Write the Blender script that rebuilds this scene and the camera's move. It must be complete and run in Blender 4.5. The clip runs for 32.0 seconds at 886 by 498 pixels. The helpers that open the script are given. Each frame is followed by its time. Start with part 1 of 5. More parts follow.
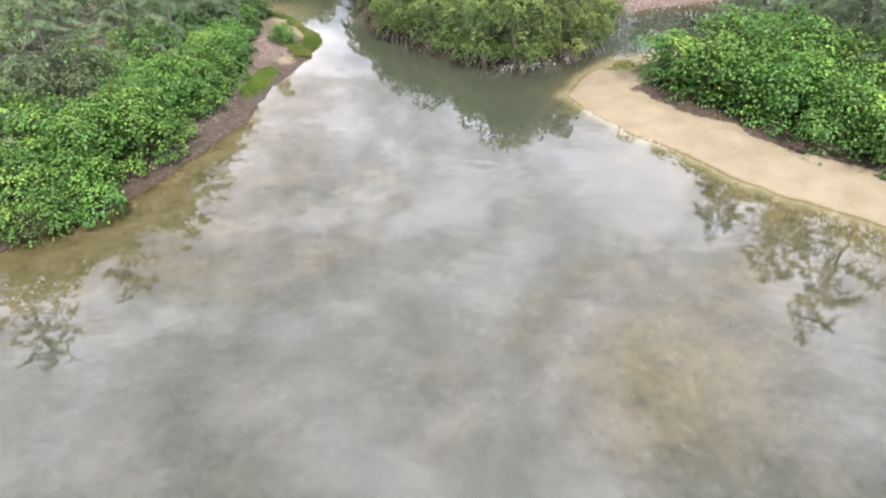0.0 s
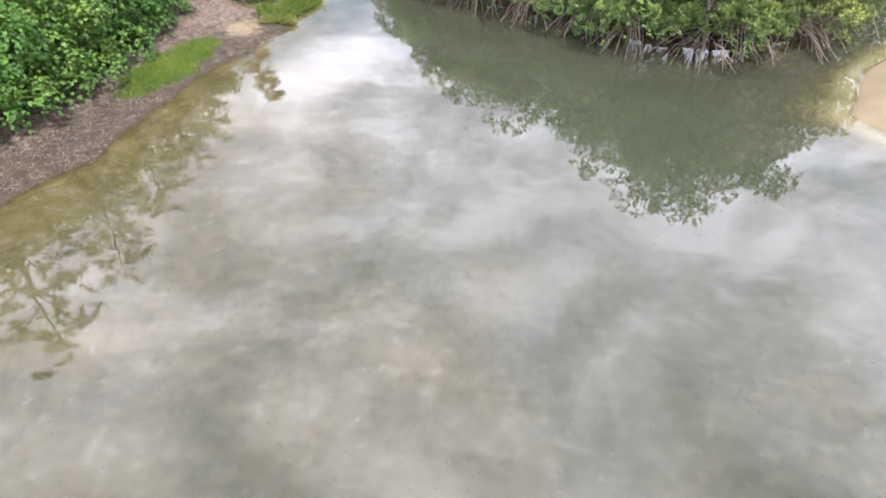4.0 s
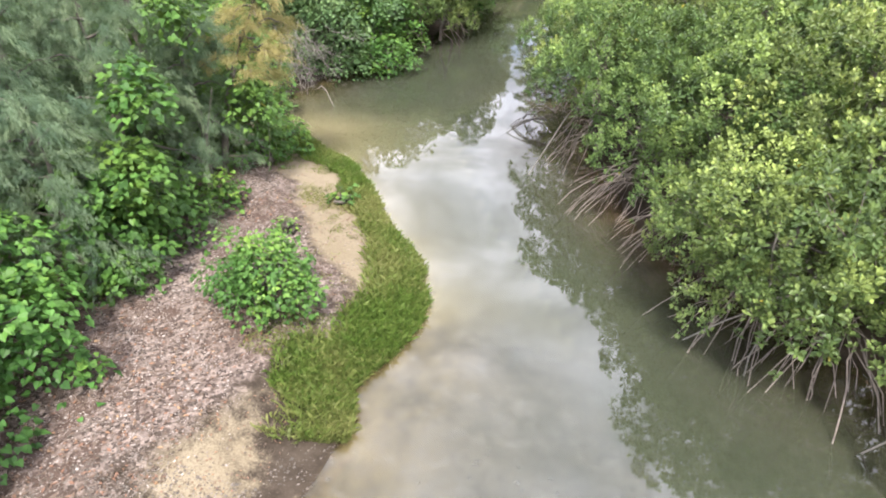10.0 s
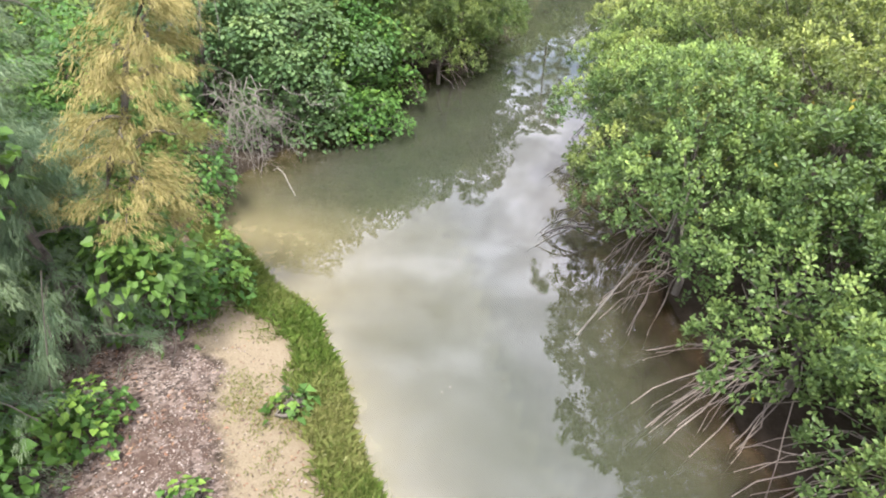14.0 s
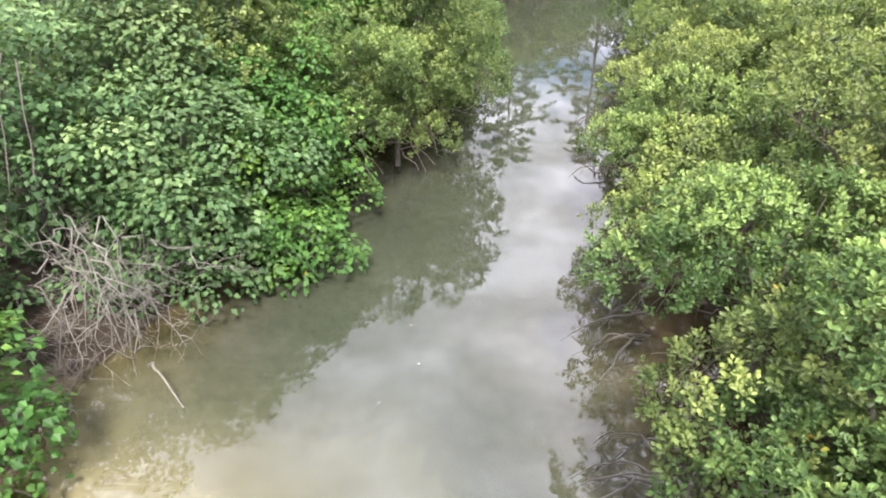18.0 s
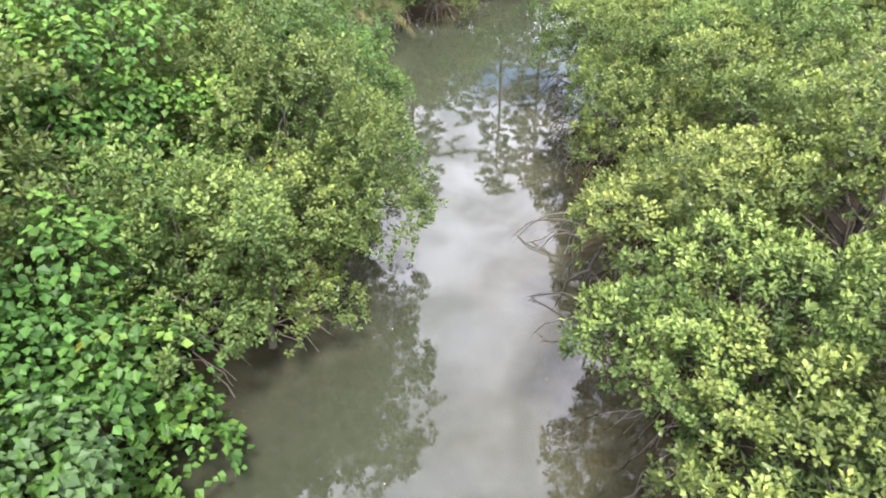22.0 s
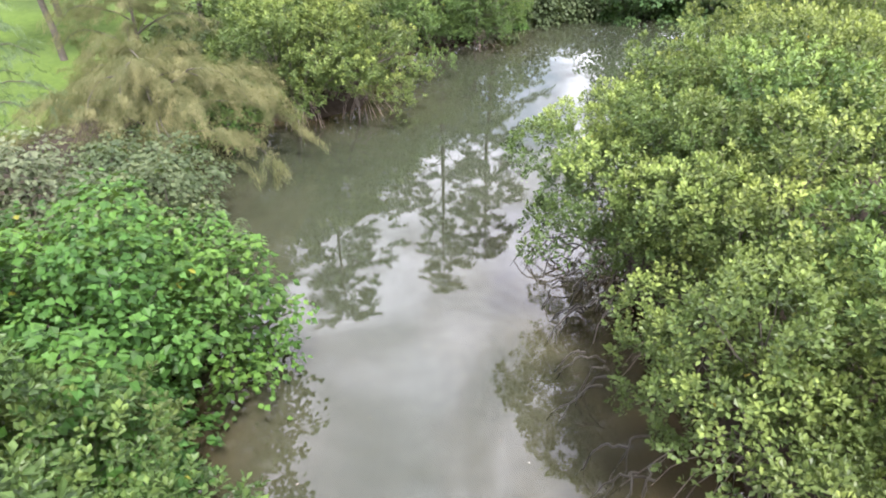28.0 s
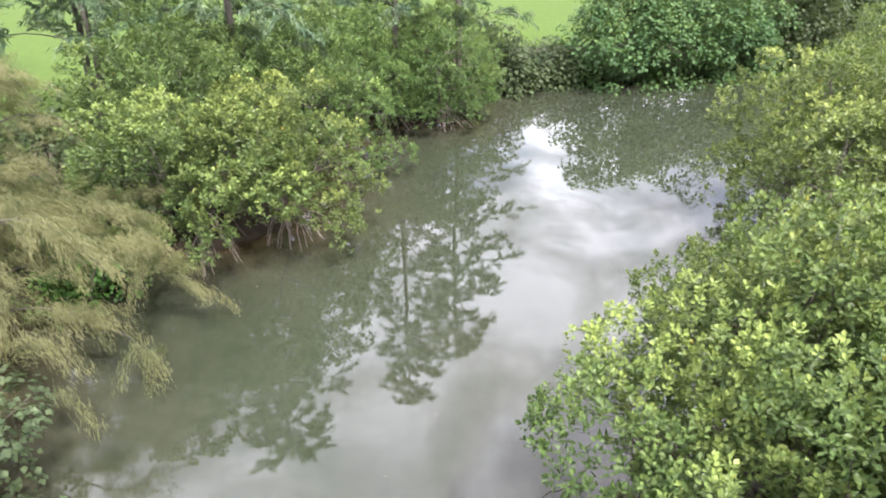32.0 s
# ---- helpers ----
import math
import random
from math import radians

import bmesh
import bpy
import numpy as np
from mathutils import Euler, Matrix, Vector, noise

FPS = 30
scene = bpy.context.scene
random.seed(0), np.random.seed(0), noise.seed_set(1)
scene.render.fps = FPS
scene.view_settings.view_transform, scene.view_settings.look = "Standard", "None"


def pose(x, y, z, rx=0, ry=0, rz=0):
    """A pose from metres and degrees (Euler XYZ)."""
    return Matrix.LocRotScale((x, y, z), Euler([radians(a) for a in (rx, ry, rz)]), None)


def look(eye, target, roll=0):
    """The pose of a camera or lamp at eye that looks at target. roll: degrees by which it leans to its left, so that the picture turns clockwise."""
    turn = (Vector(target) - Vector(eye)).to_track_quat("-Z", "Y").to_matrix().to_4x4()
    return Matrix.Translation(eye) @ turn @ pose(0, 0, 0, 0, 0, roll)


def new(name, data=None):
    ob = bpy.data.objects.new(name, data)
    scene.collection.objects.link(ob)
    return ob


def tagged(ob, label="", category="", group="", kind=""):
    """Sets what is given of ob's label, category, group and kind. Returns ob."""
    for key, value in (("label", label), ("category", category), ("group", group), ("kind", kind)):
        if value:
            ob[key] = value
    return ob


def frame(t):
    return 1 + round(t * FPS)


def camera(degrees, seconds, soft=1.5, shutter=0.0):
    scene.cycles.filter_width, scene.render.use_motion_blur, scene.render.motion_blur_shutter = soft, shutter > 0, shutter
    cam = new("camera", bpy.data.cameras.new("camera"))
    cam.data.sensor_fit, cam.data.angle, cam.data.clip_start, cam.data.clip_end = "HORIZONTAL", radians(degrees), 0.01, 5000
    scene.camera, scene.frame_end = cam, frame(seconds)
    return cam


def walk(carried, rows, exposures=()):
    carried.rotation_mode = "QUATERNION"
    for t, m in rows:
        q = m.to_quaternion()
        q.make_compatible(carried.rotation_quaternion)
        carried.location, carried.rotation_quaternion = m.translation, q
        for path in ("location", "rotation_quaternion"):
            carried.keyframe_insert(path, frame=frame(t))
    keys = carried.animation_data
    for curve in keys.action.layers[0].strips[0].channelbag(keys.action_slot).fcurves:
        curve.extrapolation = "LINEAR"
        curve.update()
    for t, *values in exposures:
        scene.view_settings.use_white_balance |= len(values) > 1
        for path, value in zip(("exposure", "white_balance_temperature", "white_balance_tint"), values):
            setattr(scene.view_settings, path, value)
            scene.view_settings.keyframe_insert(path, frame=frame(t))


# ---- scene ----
cam = camera(70.7, 32.0, soft=2.0)
METRES, EYE, TILT, LEAN, TURN = 70.0, 15.1, -38.0, 0.0, 0.0
ROWS = [
    (0.0, 0.0, 0.0, 0.0, 0.0, 0.0, -0.0),
    (0.5, -0.0018, 0.0467, -0.0013, 1.84, -0.01, -1.44),
    (1.0, -0.0054, 0.0922, -0.0016, 2.82, -0.12, -2.16),
    (1.5, -0.009, 0.1316, 0.0035, 2.89, -0.15, -2.12),
    (2.0, -0.0127, 0.1638, 0.014, 2.9, -0.12, -2.11),
    (2.5, -0.0157, 0.1936, 0.0265, 2.93, -0.08, -2.1),
    (4.5, -0.0312, 0.3079, 0.0852, 4.59, 1.22, -3.88),
    (5.0, -0.0381, 0.3303, 0.1029, 10.81, 0.69, -8.41),
    (5.5, -0.0453, 0.35, 0.1185, 11.23, 0.56, -8.71),
    (6.0, -0.0525, 0.3677, 0.1319, 11.13, 1.88, -8.7),
    (6.5, -0.0583, 0.3836, 0.1439, 11.12, 3.33, -8.73),
    (7.0, -0.0632, 0.3982, 0.1547, 11.15, 4.76, -8.73),
    (7.5, -0.0677, 0.4114, 0.1648, 11.17, 4.82, -8.74),
    (8.0, -0.0721, 0.4236, 0.1741, 11.12, 4.81, -8.77),
    (8.5, -0.0759, 0.4349, 0.1828, 11.2, 4.8, -8.8),
    (9.0, -0.0797, 0.4454, 0.1909, 11.16, 4.78, -8.82),
    (9.5, -0.0832, 0.4552, 0.1985, 11.06, 4.74, -8.74),
    (10.0, -0.0867, 0.4645, 0.2057, 11.06, 4.69, -8.76),
    (10.5, -0.0901, 0.4733, 0.2126, 10.93, 4.65, -8.69),
    (11.0, -0.0931, 0.4817, 0.2194, 10.63, 4.64, -8.44),
    (11.5, -0.0959, 0.4898, 0.2259, 10.45, 4.59, -8.34),
    (12.0, -0.0987, 0.4978, 0.2321, 10.47, 4.54, -8.37),
    (12.5, -0.1017, 0.5054, 0.238, 10.43, 4.5, -8.41),
    (13.0, -0.1045, 0.5128, 0.2438, 10.43, 4.46, -8.43),
    (13.5, -0.1071, 0.5204, 0.2497, 10.44, 4.42, -8.46),
    (14.0, -0.1099, 0.5281, 0.2558, 10.39, 4.38, -8.49),
    (14.5, -0.1127, 0.5359, 0.262, 10.37, 4.34, -8.53),
    (16.5, -0.1226, 0.5667, 0.2864, 10.16, 4.4, -7.84),
    (17.0, -0.1255, 0.5747, 0.2929, 9.53, 4.48, -7.37),
    (17.5, -0.128, 0.5829, 0.2993, 8.28, 4.66, -6.42),
    (18.0, -0.1304, 0.5911, 0.3058, 7.06, 4.81, -5.53),
    (18.5, -0.1323, 0.5994, 0.3124, 6.17, 4.9, -4.81),
    (19.0, -0.1342, 0.6077, 0.319, 4.94, 5.02, -3.86),
    (19.5, -0.1358, 0.6161, 0.3256, 3.67, 5.15, -2.91),
    (20.0, -0.1372, 0.6242, 0.3323, 2.43, 5.2, -1.96),
    (20.5, -0.1382, 0.6322, 0.3387, 1.57, 5.25, -1.29),
    (21.0, -0.139, 0.6404, 0.3453, 0.81, 5.29, -0.67),
    (21.5, -0.1396, 0.6486, 0.3518, 0.01, 5.34, -0.05),
    (22.0, -0.14, 0.6568, 0.3584, -0.73, 5.35, 0.54),
    (22.5, -0.1401, 0.6652, 0.3648, -1.46, 5.41, 1.11),
    (23.0, -0.14, 0.6734, 0.3714, -2.16, 5.38, 1.74),
    (23.5, -0.1398, 0.6817, 0.3779, -2.83, 5.39, 2.28),
    (24.0, -0.1394, 0.69, 0.3845, -3.45, 5.36, 2.82),
    (24.5, -0.1389, 0.6981, 0.3909, -3.99, 5.35, 3.26),
    (25.0, -0.1384, 0.7062, 0.3974, -4.37, 5.35, 3.57),
    (25.5, -0.1378, 0.7143, 0.4039, -4.67, 5.33, 3.77),
    (27.5, -0.1349, 0.7473, 0.4308, -5.39, 7.11, 4.39),
    (28.0, -0.1341, 0.7559, 0.4376, -5.67, 7.82, 4.61),
    (28.5, -0.1333, 0.7646, 0.4444, -6.4, 8.51, 5.15),
    (29.0, -0.132, 0.7732, 0.4513, -6.78, 9.2, 5.53),
    (29.5, -0.1307, 0.7818, 0.4581, -6.93, 9.9, 5.7),
    (30.0, -0.1293, 0.7903, 0.465, -7.11, 10.55, 5.84),
    (30.5, -0.1277, 0.7988, 0.4719, -7.56, 11.19, 6.19),
    (31.0, -0.126, 0.8073, 0.4788, -7.82, 11.37, 6.36),
    (31.5, -0.1242, 0.8157, 0.4853, -8.22, 11.35, 6.65),
    (32.0, -0.1224, 0.8236, 0.4915, -8.73, 11.32, 7.06),
]
walk(cam, [(t, pose(0, 0, EYE, TILT, LEAN, TURN) @ pose(METRES * x, METRES * y, METRES * z, 90 + pitch, roll, yaw)) for t, x, y, z, yaw, pitch, roll in ROWS],
     exposures=[(0.0, 0.98), (2.5, 0.96), (6.0, 1.16), (14.0, 1.20), (19.0, 1.31), (24.0, 1.29), (28.0, 1.22), (32.0, 1.22)])

# ---- world, sun ----
SUN_EL, SUN_AZ = 60.0, 165.0
world = bpy.data.worlds.new("sky")
scene.world = world
world.use_nodes = True


def node(tree, kind, inputs=None, **props):
    n = tree.nodes.new(kind)
    for k, v in props.items():
        setattr(n, k, v)
    for k, v in (inputs or {}).items():
        if isinstance(v, bpy.types.NodeSocket):
            tree.links.new(v, n.inputs[k])
        else:
            n.inputs[k].default_value = v
    return n


def math_node(tree, op, a, b=0.0, clamp=False):
    return node(tree, "ShaderNodeMath", {0: a, 1: b}, operation=op, use_clamp=clamp).outputs[0]


def mix_rgb(tree, fac, a, b, blend="MIX"):
    return node(tree, "ShaderNodeMix", {0: fac, 6: a, 7: b}, data_type="RGBA", blend_type=blend).outputs[2]


def ramp(tree, fac, stops):
    n = node(tree, "ShaderNodeValToRGB", {0: fac})
    el = n.color_ramp.elements
    while len(el) < len(stops):
        el.new(0.5)
    for e, (p, c) in zip(el, stops):
        e.position = p
        e.color = (c, c, c, 1) if isinstance(c, (int, float)) else (*c, 1)
    return n.outputs[0]


def build_sky():
    """Broken overcast: a clear sky behind a layer of soft cloud."""
    w = world.node_tree
    w.nodes.clear()
    sky = node(w, "ShaderNodeTexSky", sky_type="NISHITA", sun_disc=False, sun_elevation=radians(SUN_EL),
               sun_rotation=radians(SUN_AZ), air_density=1.0, dust_density=1.5)
    d = node(w, "ShaderNodeTexCoord").outputs["Generated"]
    sep = node(w, "ShaderNodeSeparateXYZ", {0: d})
    z = math_node(w, "ADD", math_node(w, "MAXIMUM", sep.outputs[2], 0.0), 0.12)
    flat = node(w, "ShaderNodeCombineXYZ", {0: math_node(w, "DIVIDE", sep.outputs[0], z), 1: math_node(w, "DIVIDE", sep.outputs[1], z), 2: 0.37})
    big = node(w, "ShaderNodeTexNoise", {"Vector": flat.outputs[0], "Scale": 0.9, "Detail": 5.0, "Roughness": 0.5, "Distortion": 0.25})
    fine = node(w, "ShaderNodeTexNoise", {"Vector": flat.outputs[0], "Scale": 3.1, "Detail": 7.0, "Roughness": 0.58, "Distortion": 0.4})
    cover = ramp(w, big.outputs[0], [(0.36, 0.0), (0.52, 1.0)])
    lum = math_node(w, "MULTIPLY", ramp(w, fine.outputs[0], [(0.36, 0.44), (0.50, 0.76), (0.62, 1.18)]), CLOUD)
    dome = math_node(w, "ADD", math_node(w, "MULTIPLY", math_node(w, "MAXIMUM", sep.outputs[2], 0.0), 0.08), 0.83)
    lum = math_node(w, "MULTIPLY", lum, dome)
    grey = node(w, "ShaderNodeCombineColor", {0: math_node(w, "MULTIPLY", lum, 1.01), 1: lum, 2: math_node(w, "MULTIPLY", lum, 1.15)})
    blue = mix_rgb(w, 1.0, sky.outputs[0], (SKYGAIN, SKYGAIN, SKYGAIN, 1), "MULTIPLY")
    col = mix_rgb(w, cover, blue, grey.outputs[0])
    bg = node(w, "ShaderNodeBackground", {0: col, 1: 0.1})
    out = node(w, "ShaderNodeOutputWorld")
    w.links.new(bg.outputs[0], out.inputs[0])


CLOUD, SKYGAIN = 21.5, 1.4
build_sky()
sun_data = bpy.data.lights.new("sun", "SUN")
sun_data.energy, sun_data.angle, sun_data.color = 5.0, radians(10), (1.0, 0.96, 0.90)
sun = new("sun", sun_data)
sa, se = radians(SUN_AZ), radians(SUN_EL)
sun.matrix_world = look((0, 0, 60), Vector((0, 0, 60)) - Vector((math.sin(sa) * math.cos(se), math.cos(sa) * math.cos(se), math.sin(se))))

# ---- materials ----


def new_mat(name):
    m = bpy.data.materials.new(name)
    m.use_nodes = True
    m.node_tree.nodes.clear()
    return m, m.node_tree


def finish(m, t, shader):
    t.links.new(shader, node(t, "ShaderNodeOutputMaterial").inputs[0])
    return m


def leaf_mat(name, dark, light, tip, trans=0.3, rough=0.45, spot=None):
    """Leaf: colour from each leaf's own chance and from the attribute tint: the clump's age, plus top light painted on
    crowns.
    """
    m, t = new_mat(name)
    rnd = node(t, "ShaderNodeNewGeometry").outputs["Random Per Island"]
    tint = node(t, "ShaderNodeAttribute", attribute_name="tint").outputs["Fac"]
    col = mix_rgb(t, rnd, (*dark, 1), (*light, 1))
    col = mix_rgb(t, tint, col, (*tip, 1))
    if spot:
        col = mix_rgb(t, math_node(t, "GREATER_THAN", rnd, 0.999), col, (*spot, 1))
    ob = node(t, "ShaderNodeObjectInfo").outputs["Random"]
    hsv = node(t, "ShaderNodeHueSaturation", {"Hue": math_node(t, "ADD", math_node(t, "MULTIPLY", ob, 0.022), 0.484),
               "Value": math_node(t, "ADD", math_node(t, "MULTIPLY", rnd, 0.36), 0.82), "Color": col})
    col = hsv.outputs[0]
    p = node(t, "ShaderNodeBsdfPrincipled", {"Base Color": col, "Roughness": rough, "Specular IOR Level": 0.2})
    tr = node(t, "ShaderNodeBsdfTranslucent", {"Color": mix_rgb(t, 0.35, col, (0.35, 0.5, 0.06, 1))})
    mx = node(t, "ShaderNodeMixShader", {0: trans, 1: p.outputs[0], 2: tr.outputs[0]})
    return finish(m, t, mx.outputs[0])


def bark_mat(name, a, b, scale=12.0, rough=0.85):
    m, t = new_mat(name)
    pos = node(t, "ShaderNodeTexCoord").outputs["Object"]
    n1 = node(t, "ShaderNodeTexNoise", {"Vector": pos, "Scale": scale, "Detail": 6.0, "Roughness": 0.65})
    n2 = node(t, "ShaderNodeTexNoise", {"Vector": pos, "Scale": 1.7, "Detail": 3.0})
    f = math_node(t, "ADD", math_node(t, "MULTIPLY", n1.outputs[0], 0.6), math_node(t, "MULTIPLY", n2.outputs[0], 0.5))
    col = mix_rgb(t, ramp(t, f, [(0.36, 0.0), (0.70, 1.0)]), (*a, 1), (*b, 1))
    bump = node(t, "ShaderNodeBump", {"Strength": 0.6, "Distance": 0.01, "Height": n1.outputs[0]})
    p = node(t, "ShaderNodeBsdfPrincipled", {"Base Color": col, "Roughness": rough, "Normal": bump.outputs[0]})
    return finish(m, t, p.outputs[0])


def piece_mat(name, stops, rough=0.7):
    """Loose small pieces: one colour for each piece."""
    m, t = new_mat(name)
    rnd = node(t, "ShaderNodeNewGeometry").outputs["Random Per Island"]
    col = ramp(t, rnd, stops)
    n1 = node(t, "ShaderNodeTexNoise", {"Vector": node(t, "ShaderNodeTexCoord").outputs["Object"], "Scale": 60.0, "Detail": 3.0})
    col = mix_rgb(t, math_node(t, "MULTIPLY", n1.outputs[0], 0.5), col, (0.12, 0.10, 0.08, 1))
    p = node(t, "ShaderNodeBsdfPrincipled", {"Base Color": col, "Roughness": rough})
    return finish(m, t, p.outputs[0])


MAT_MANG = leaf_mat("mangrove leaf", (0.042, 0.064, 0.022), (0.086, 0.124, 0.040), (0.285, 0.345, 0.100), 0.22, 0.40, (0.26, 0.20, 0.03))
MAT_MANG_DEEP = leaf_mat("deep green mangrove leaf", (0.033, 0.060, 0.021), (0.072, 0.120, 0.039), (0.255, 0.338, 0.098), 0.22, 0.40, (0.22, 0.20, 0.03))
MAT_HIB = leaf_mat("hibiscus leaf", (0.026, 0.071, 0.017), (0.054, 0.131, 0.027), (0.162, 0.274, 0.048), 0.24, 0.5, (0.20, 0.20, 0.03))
MAT_GREY = leaf_mat("grey green leaf", (0.036, 0.056, 0.027), (0.066, 0.090, 0.044), (0.15, 0.17, 0.085), 0.25, 0.5)
MAT_CAS = leaf_mat("ironwood needle", (0.036, 0.066, 0.042), (0.074, 0.120, 0.072), (0.180, 0.235, 0.130), 0.2, 0.6)
MAT_CASDRY = leaf_mat("dry ironwood needle", (0.165, 0.148, 0.055), (0.245, 0.218, 0.085), (0.305, 0.266, 0.102), 0.25, 0.6)
MAT_PALE = leaf_mat("dusty pale leaf", (0.058, 0.073, 0.040), (0.105, 0.125, 0.072), (0.21, 0.22, 0.14), 0.2, 0.5)
MAT_CASTAN = leaf_mat("olive tan ironwood needle", (0.070, 0.082, 0.040), (0.125, 0.133, 0.065), (0.250, 0.240, 0.115), 0.25, 0.6)
MAT_HIBGREY = leaf_mat("dusty hibiscus leaf", (0.033, 0.070, 0.027), (0.068, 0.125, 0.046), (0.175, 0.248, 0.095), 0.22, 0.5)
MAT_GRASS = leaf_mat("grass blade", (0.036, 0.078, 0.014), (0.080, 0.136, 0.028), (0.215, 0.205, 0.085), 0.3, 0.5)
MAT_TURF = leaf_mat("bright turf blade", (0.040, 0.094, 0.014), (0.080, 0.155, 0.022), (0.14, 0.19, 0.04), 0.3, 0.5)
MAT_GRASSDRY = leaf_mat("olive grass blade", (0.060, 0.080, 0.018), (0.115, 0.135, 0.030), (0.20, 0.18, 0.065), 0.3, 0.5)
MAT_BARK = bark_mat("grey brown bark", (0.045, 0.037, 0.030), (0.125, 0.108, 0.090))
MAT_ROOT = bark_mat("prop root bark", (0.075, 0.058, 0.050), (0.26, 0.215, 0.185))
MAT_WETROOT = bark_mat("wet dark twig", (0.035, 0.03, 0.026), (0.10, 0.085, 0.07), 12.0, 0.5)
MAT_DEAD = bark_mat("bleached dead wood", (0.075, 0.066, 0.056), (0.22, 0.198, 0.175))
MAT_SHELL = piece_mat("shell and coral gravel", [(0.0, (0.055, 0.040, 0.035)), (0.40, (0.145, 0.110, 0.099)), (0.80, (0.25, 0.205, 0.185)), (1.0, (0.40, 0.365, 0.335))])
MAT_BANKSTONE = piece_mat("dark bank pebble", [(0.0, (0.025, 0.020, 0.017)), (0.5, (0.065, 0.051, 0.042)), (0.93, (0.13, 0.105, 0.09)), (1.0, (0.22, 0.19, 0.165))])
MAT_LITTER = piece_mat("dry leaf litter", [(0.0, (0.035, 0.022, 0.015)), (0.55, (0.085, 0.045, 0.025)), (0.9, (0.17, 0.065, 0.030)), (1.0, (0.28, 0.17, 0.08))])
MAT_BEDSTONE = piece_mat("river bed stone", [(0.0, (0.025, 0.022, 0.018)), (0.35, (0.06, 0.05, 0.035)), (0.65, (0.16, 0.14, 0.11)), (1.0, (0.26, 0.24, 0.20))])


def ground_material():
    """One earth sheet: the attribute cover holds sand, gravel, turf shares; soil is the rest; wet below the water."""
    m, t = new_mat("earth")
    pos = node(t, "ShaderNodeNewGeometry").outputs["Position"]
    n_big = node(t, "ShaderNodeTexNoise", {"Vector": pos, "Scale": 0.7, "Detail": 6.0, "Roughness": 0.6}).outputs[0]
    n_mid = node(t, "ShaderNodeTexNoise", {"Vector": pos, "Scale": 4.0, "Detail": 6.0, "Roughness": 0.65}).outputs[0]
    n_fine = node(t, "ShaderNodeTexNoise", {"Vector": pos, "Scale": 38.0, "Detail": 5.0, "Roughness": 0.7}).outputs[0]
    vor = node(t, "ShaderNodeTexVoronoi", {"Vector": pos, "Scale": 22.0})
    cov = node(t, "ShaderNodeSeparateColor", {0: node(t, "ShaderNodeAttribute", attribute_name="cover").outputs["Color"]})

    def share(x):
        edge = math_node(t, "MULTIPLY", math_node(t, "SUBTRACT", math_node(t, "ADD", math_node(t, "MULTIPLY", n_mid, 0.7), math_node(t, "MULTIPLY", n_fine, 0.3)), 0.5), 1.5)
        return ramp(t, math_node(t, "ADD", x, math_node(t, "MULTIPLY", edge, math_node(t, "MULTIPLY", math_node(t, "SUBTRACT", 1.0, math_node(t, "ABSOLUTE", math_node(t, "SUBTRACT", math_node(t, "MULTIPLY", x, 2.0), 1.0))), 1.0))), [(0.36, 0.0), (0.64, 1.0)])

    soil = mix_rgb(t, ramp(t, n_mid, [(0.3, 0.0), (0.7, 1.0)]), (0.024, 0.018, 0.013, 1), (0.058, 0.045, 0.034, 1))
    soil = mix_rgb(t, math_node(t, "MULTIPLY", ramp(t, n_fine, [(0.55, 0.0), (0.75, 1.0)]), 0.45), soil, (0.125, 0.098, 0.078, 1))
    sand = mix_rgb(t, ramp(t, n_big, [(0.3, 0.0), (0.7, 1.0)]), (0.158, 0.130, 0.086, 1), (0.212, 0.178, 0.126, 1))
    sand = mix_rgb(t, math_node(t, "MULTIPLY", ramp(t, n_fine, [(0.35, 1.0), (0.6, 0.0)]), 0.45), sand, (0.095, 0.062, 0.04, 1))
    gravel = mix_rgb(t, ramp(t, vor.outputs["Color"], [(0.25, 0.0), (0.8, 1.0)]), (0.042, 0.032, 0.027, 1), (0.215, 0.170, 0.147, 1))
    gravel = mix_rgb(t, ramp(t, math_node(t, "ADD", math_node(t, "MULTIPLY", n_mid, 0.5), math_node(t, "MULTIPLY", n_big, 0.5)), [(0.42, 0.9), (0.56, 0.0)]), gravel, (0.062, 0.041, 0.032, 1))
    turf = mix_rgb(t, ramp(t, n_mid, [(0.3, 0.0), (0.7, 1.0)]), (0.046, 0.076, 0.015, 1), (0.085, 0.128, 0.026, 1))
    bed = mix_rgb(t, ramp(t, math_node(t, "ADD", math_node(t, "MULTIPLY", n_big, 0.55), math_node(t, "MULTIPLY", n_mid, 0.45)), [(0.38, 0.0), (0.60, 1.0)]), (0.085, 0.060, 0.025, 1), (0.235, 0.168, 0.075, 1))
    blot = node(t, "ShaderNodeTexVoronoi", {"Vector": node(t, "ShaderNodeTexNoise", {"Vector": pos, "Scale": 3.0, "Detail": 2.0}).outputs[1], "Scale": 9.0})
    vor2 = node(t, "ShaderNodeTexVoronoi", {"Vector": pos, "Scale": 4.5, "Randomness": 1.0})
    stone = math_node(t, "MULTIPLY", ramp(t, vor2.outputs["Distance"], [(0.12, 1.0), (0.34, 0.0)]), ramp(t, n_mid, [(0.48, 0.0), (0.62, 0.8)]))
    bed = mix_rgb(t, stone, bed, (0.215, 0.185, 0.135, 1))
    bed = mix_rgb(t, math_node(t, "MULTIPLY", ramp(t, blot.outputs["Distance"], [(0.10, 1.0), (0.30, 0.0)]), 0.5), bed, (0.050, 0.038, 0.022, 1))
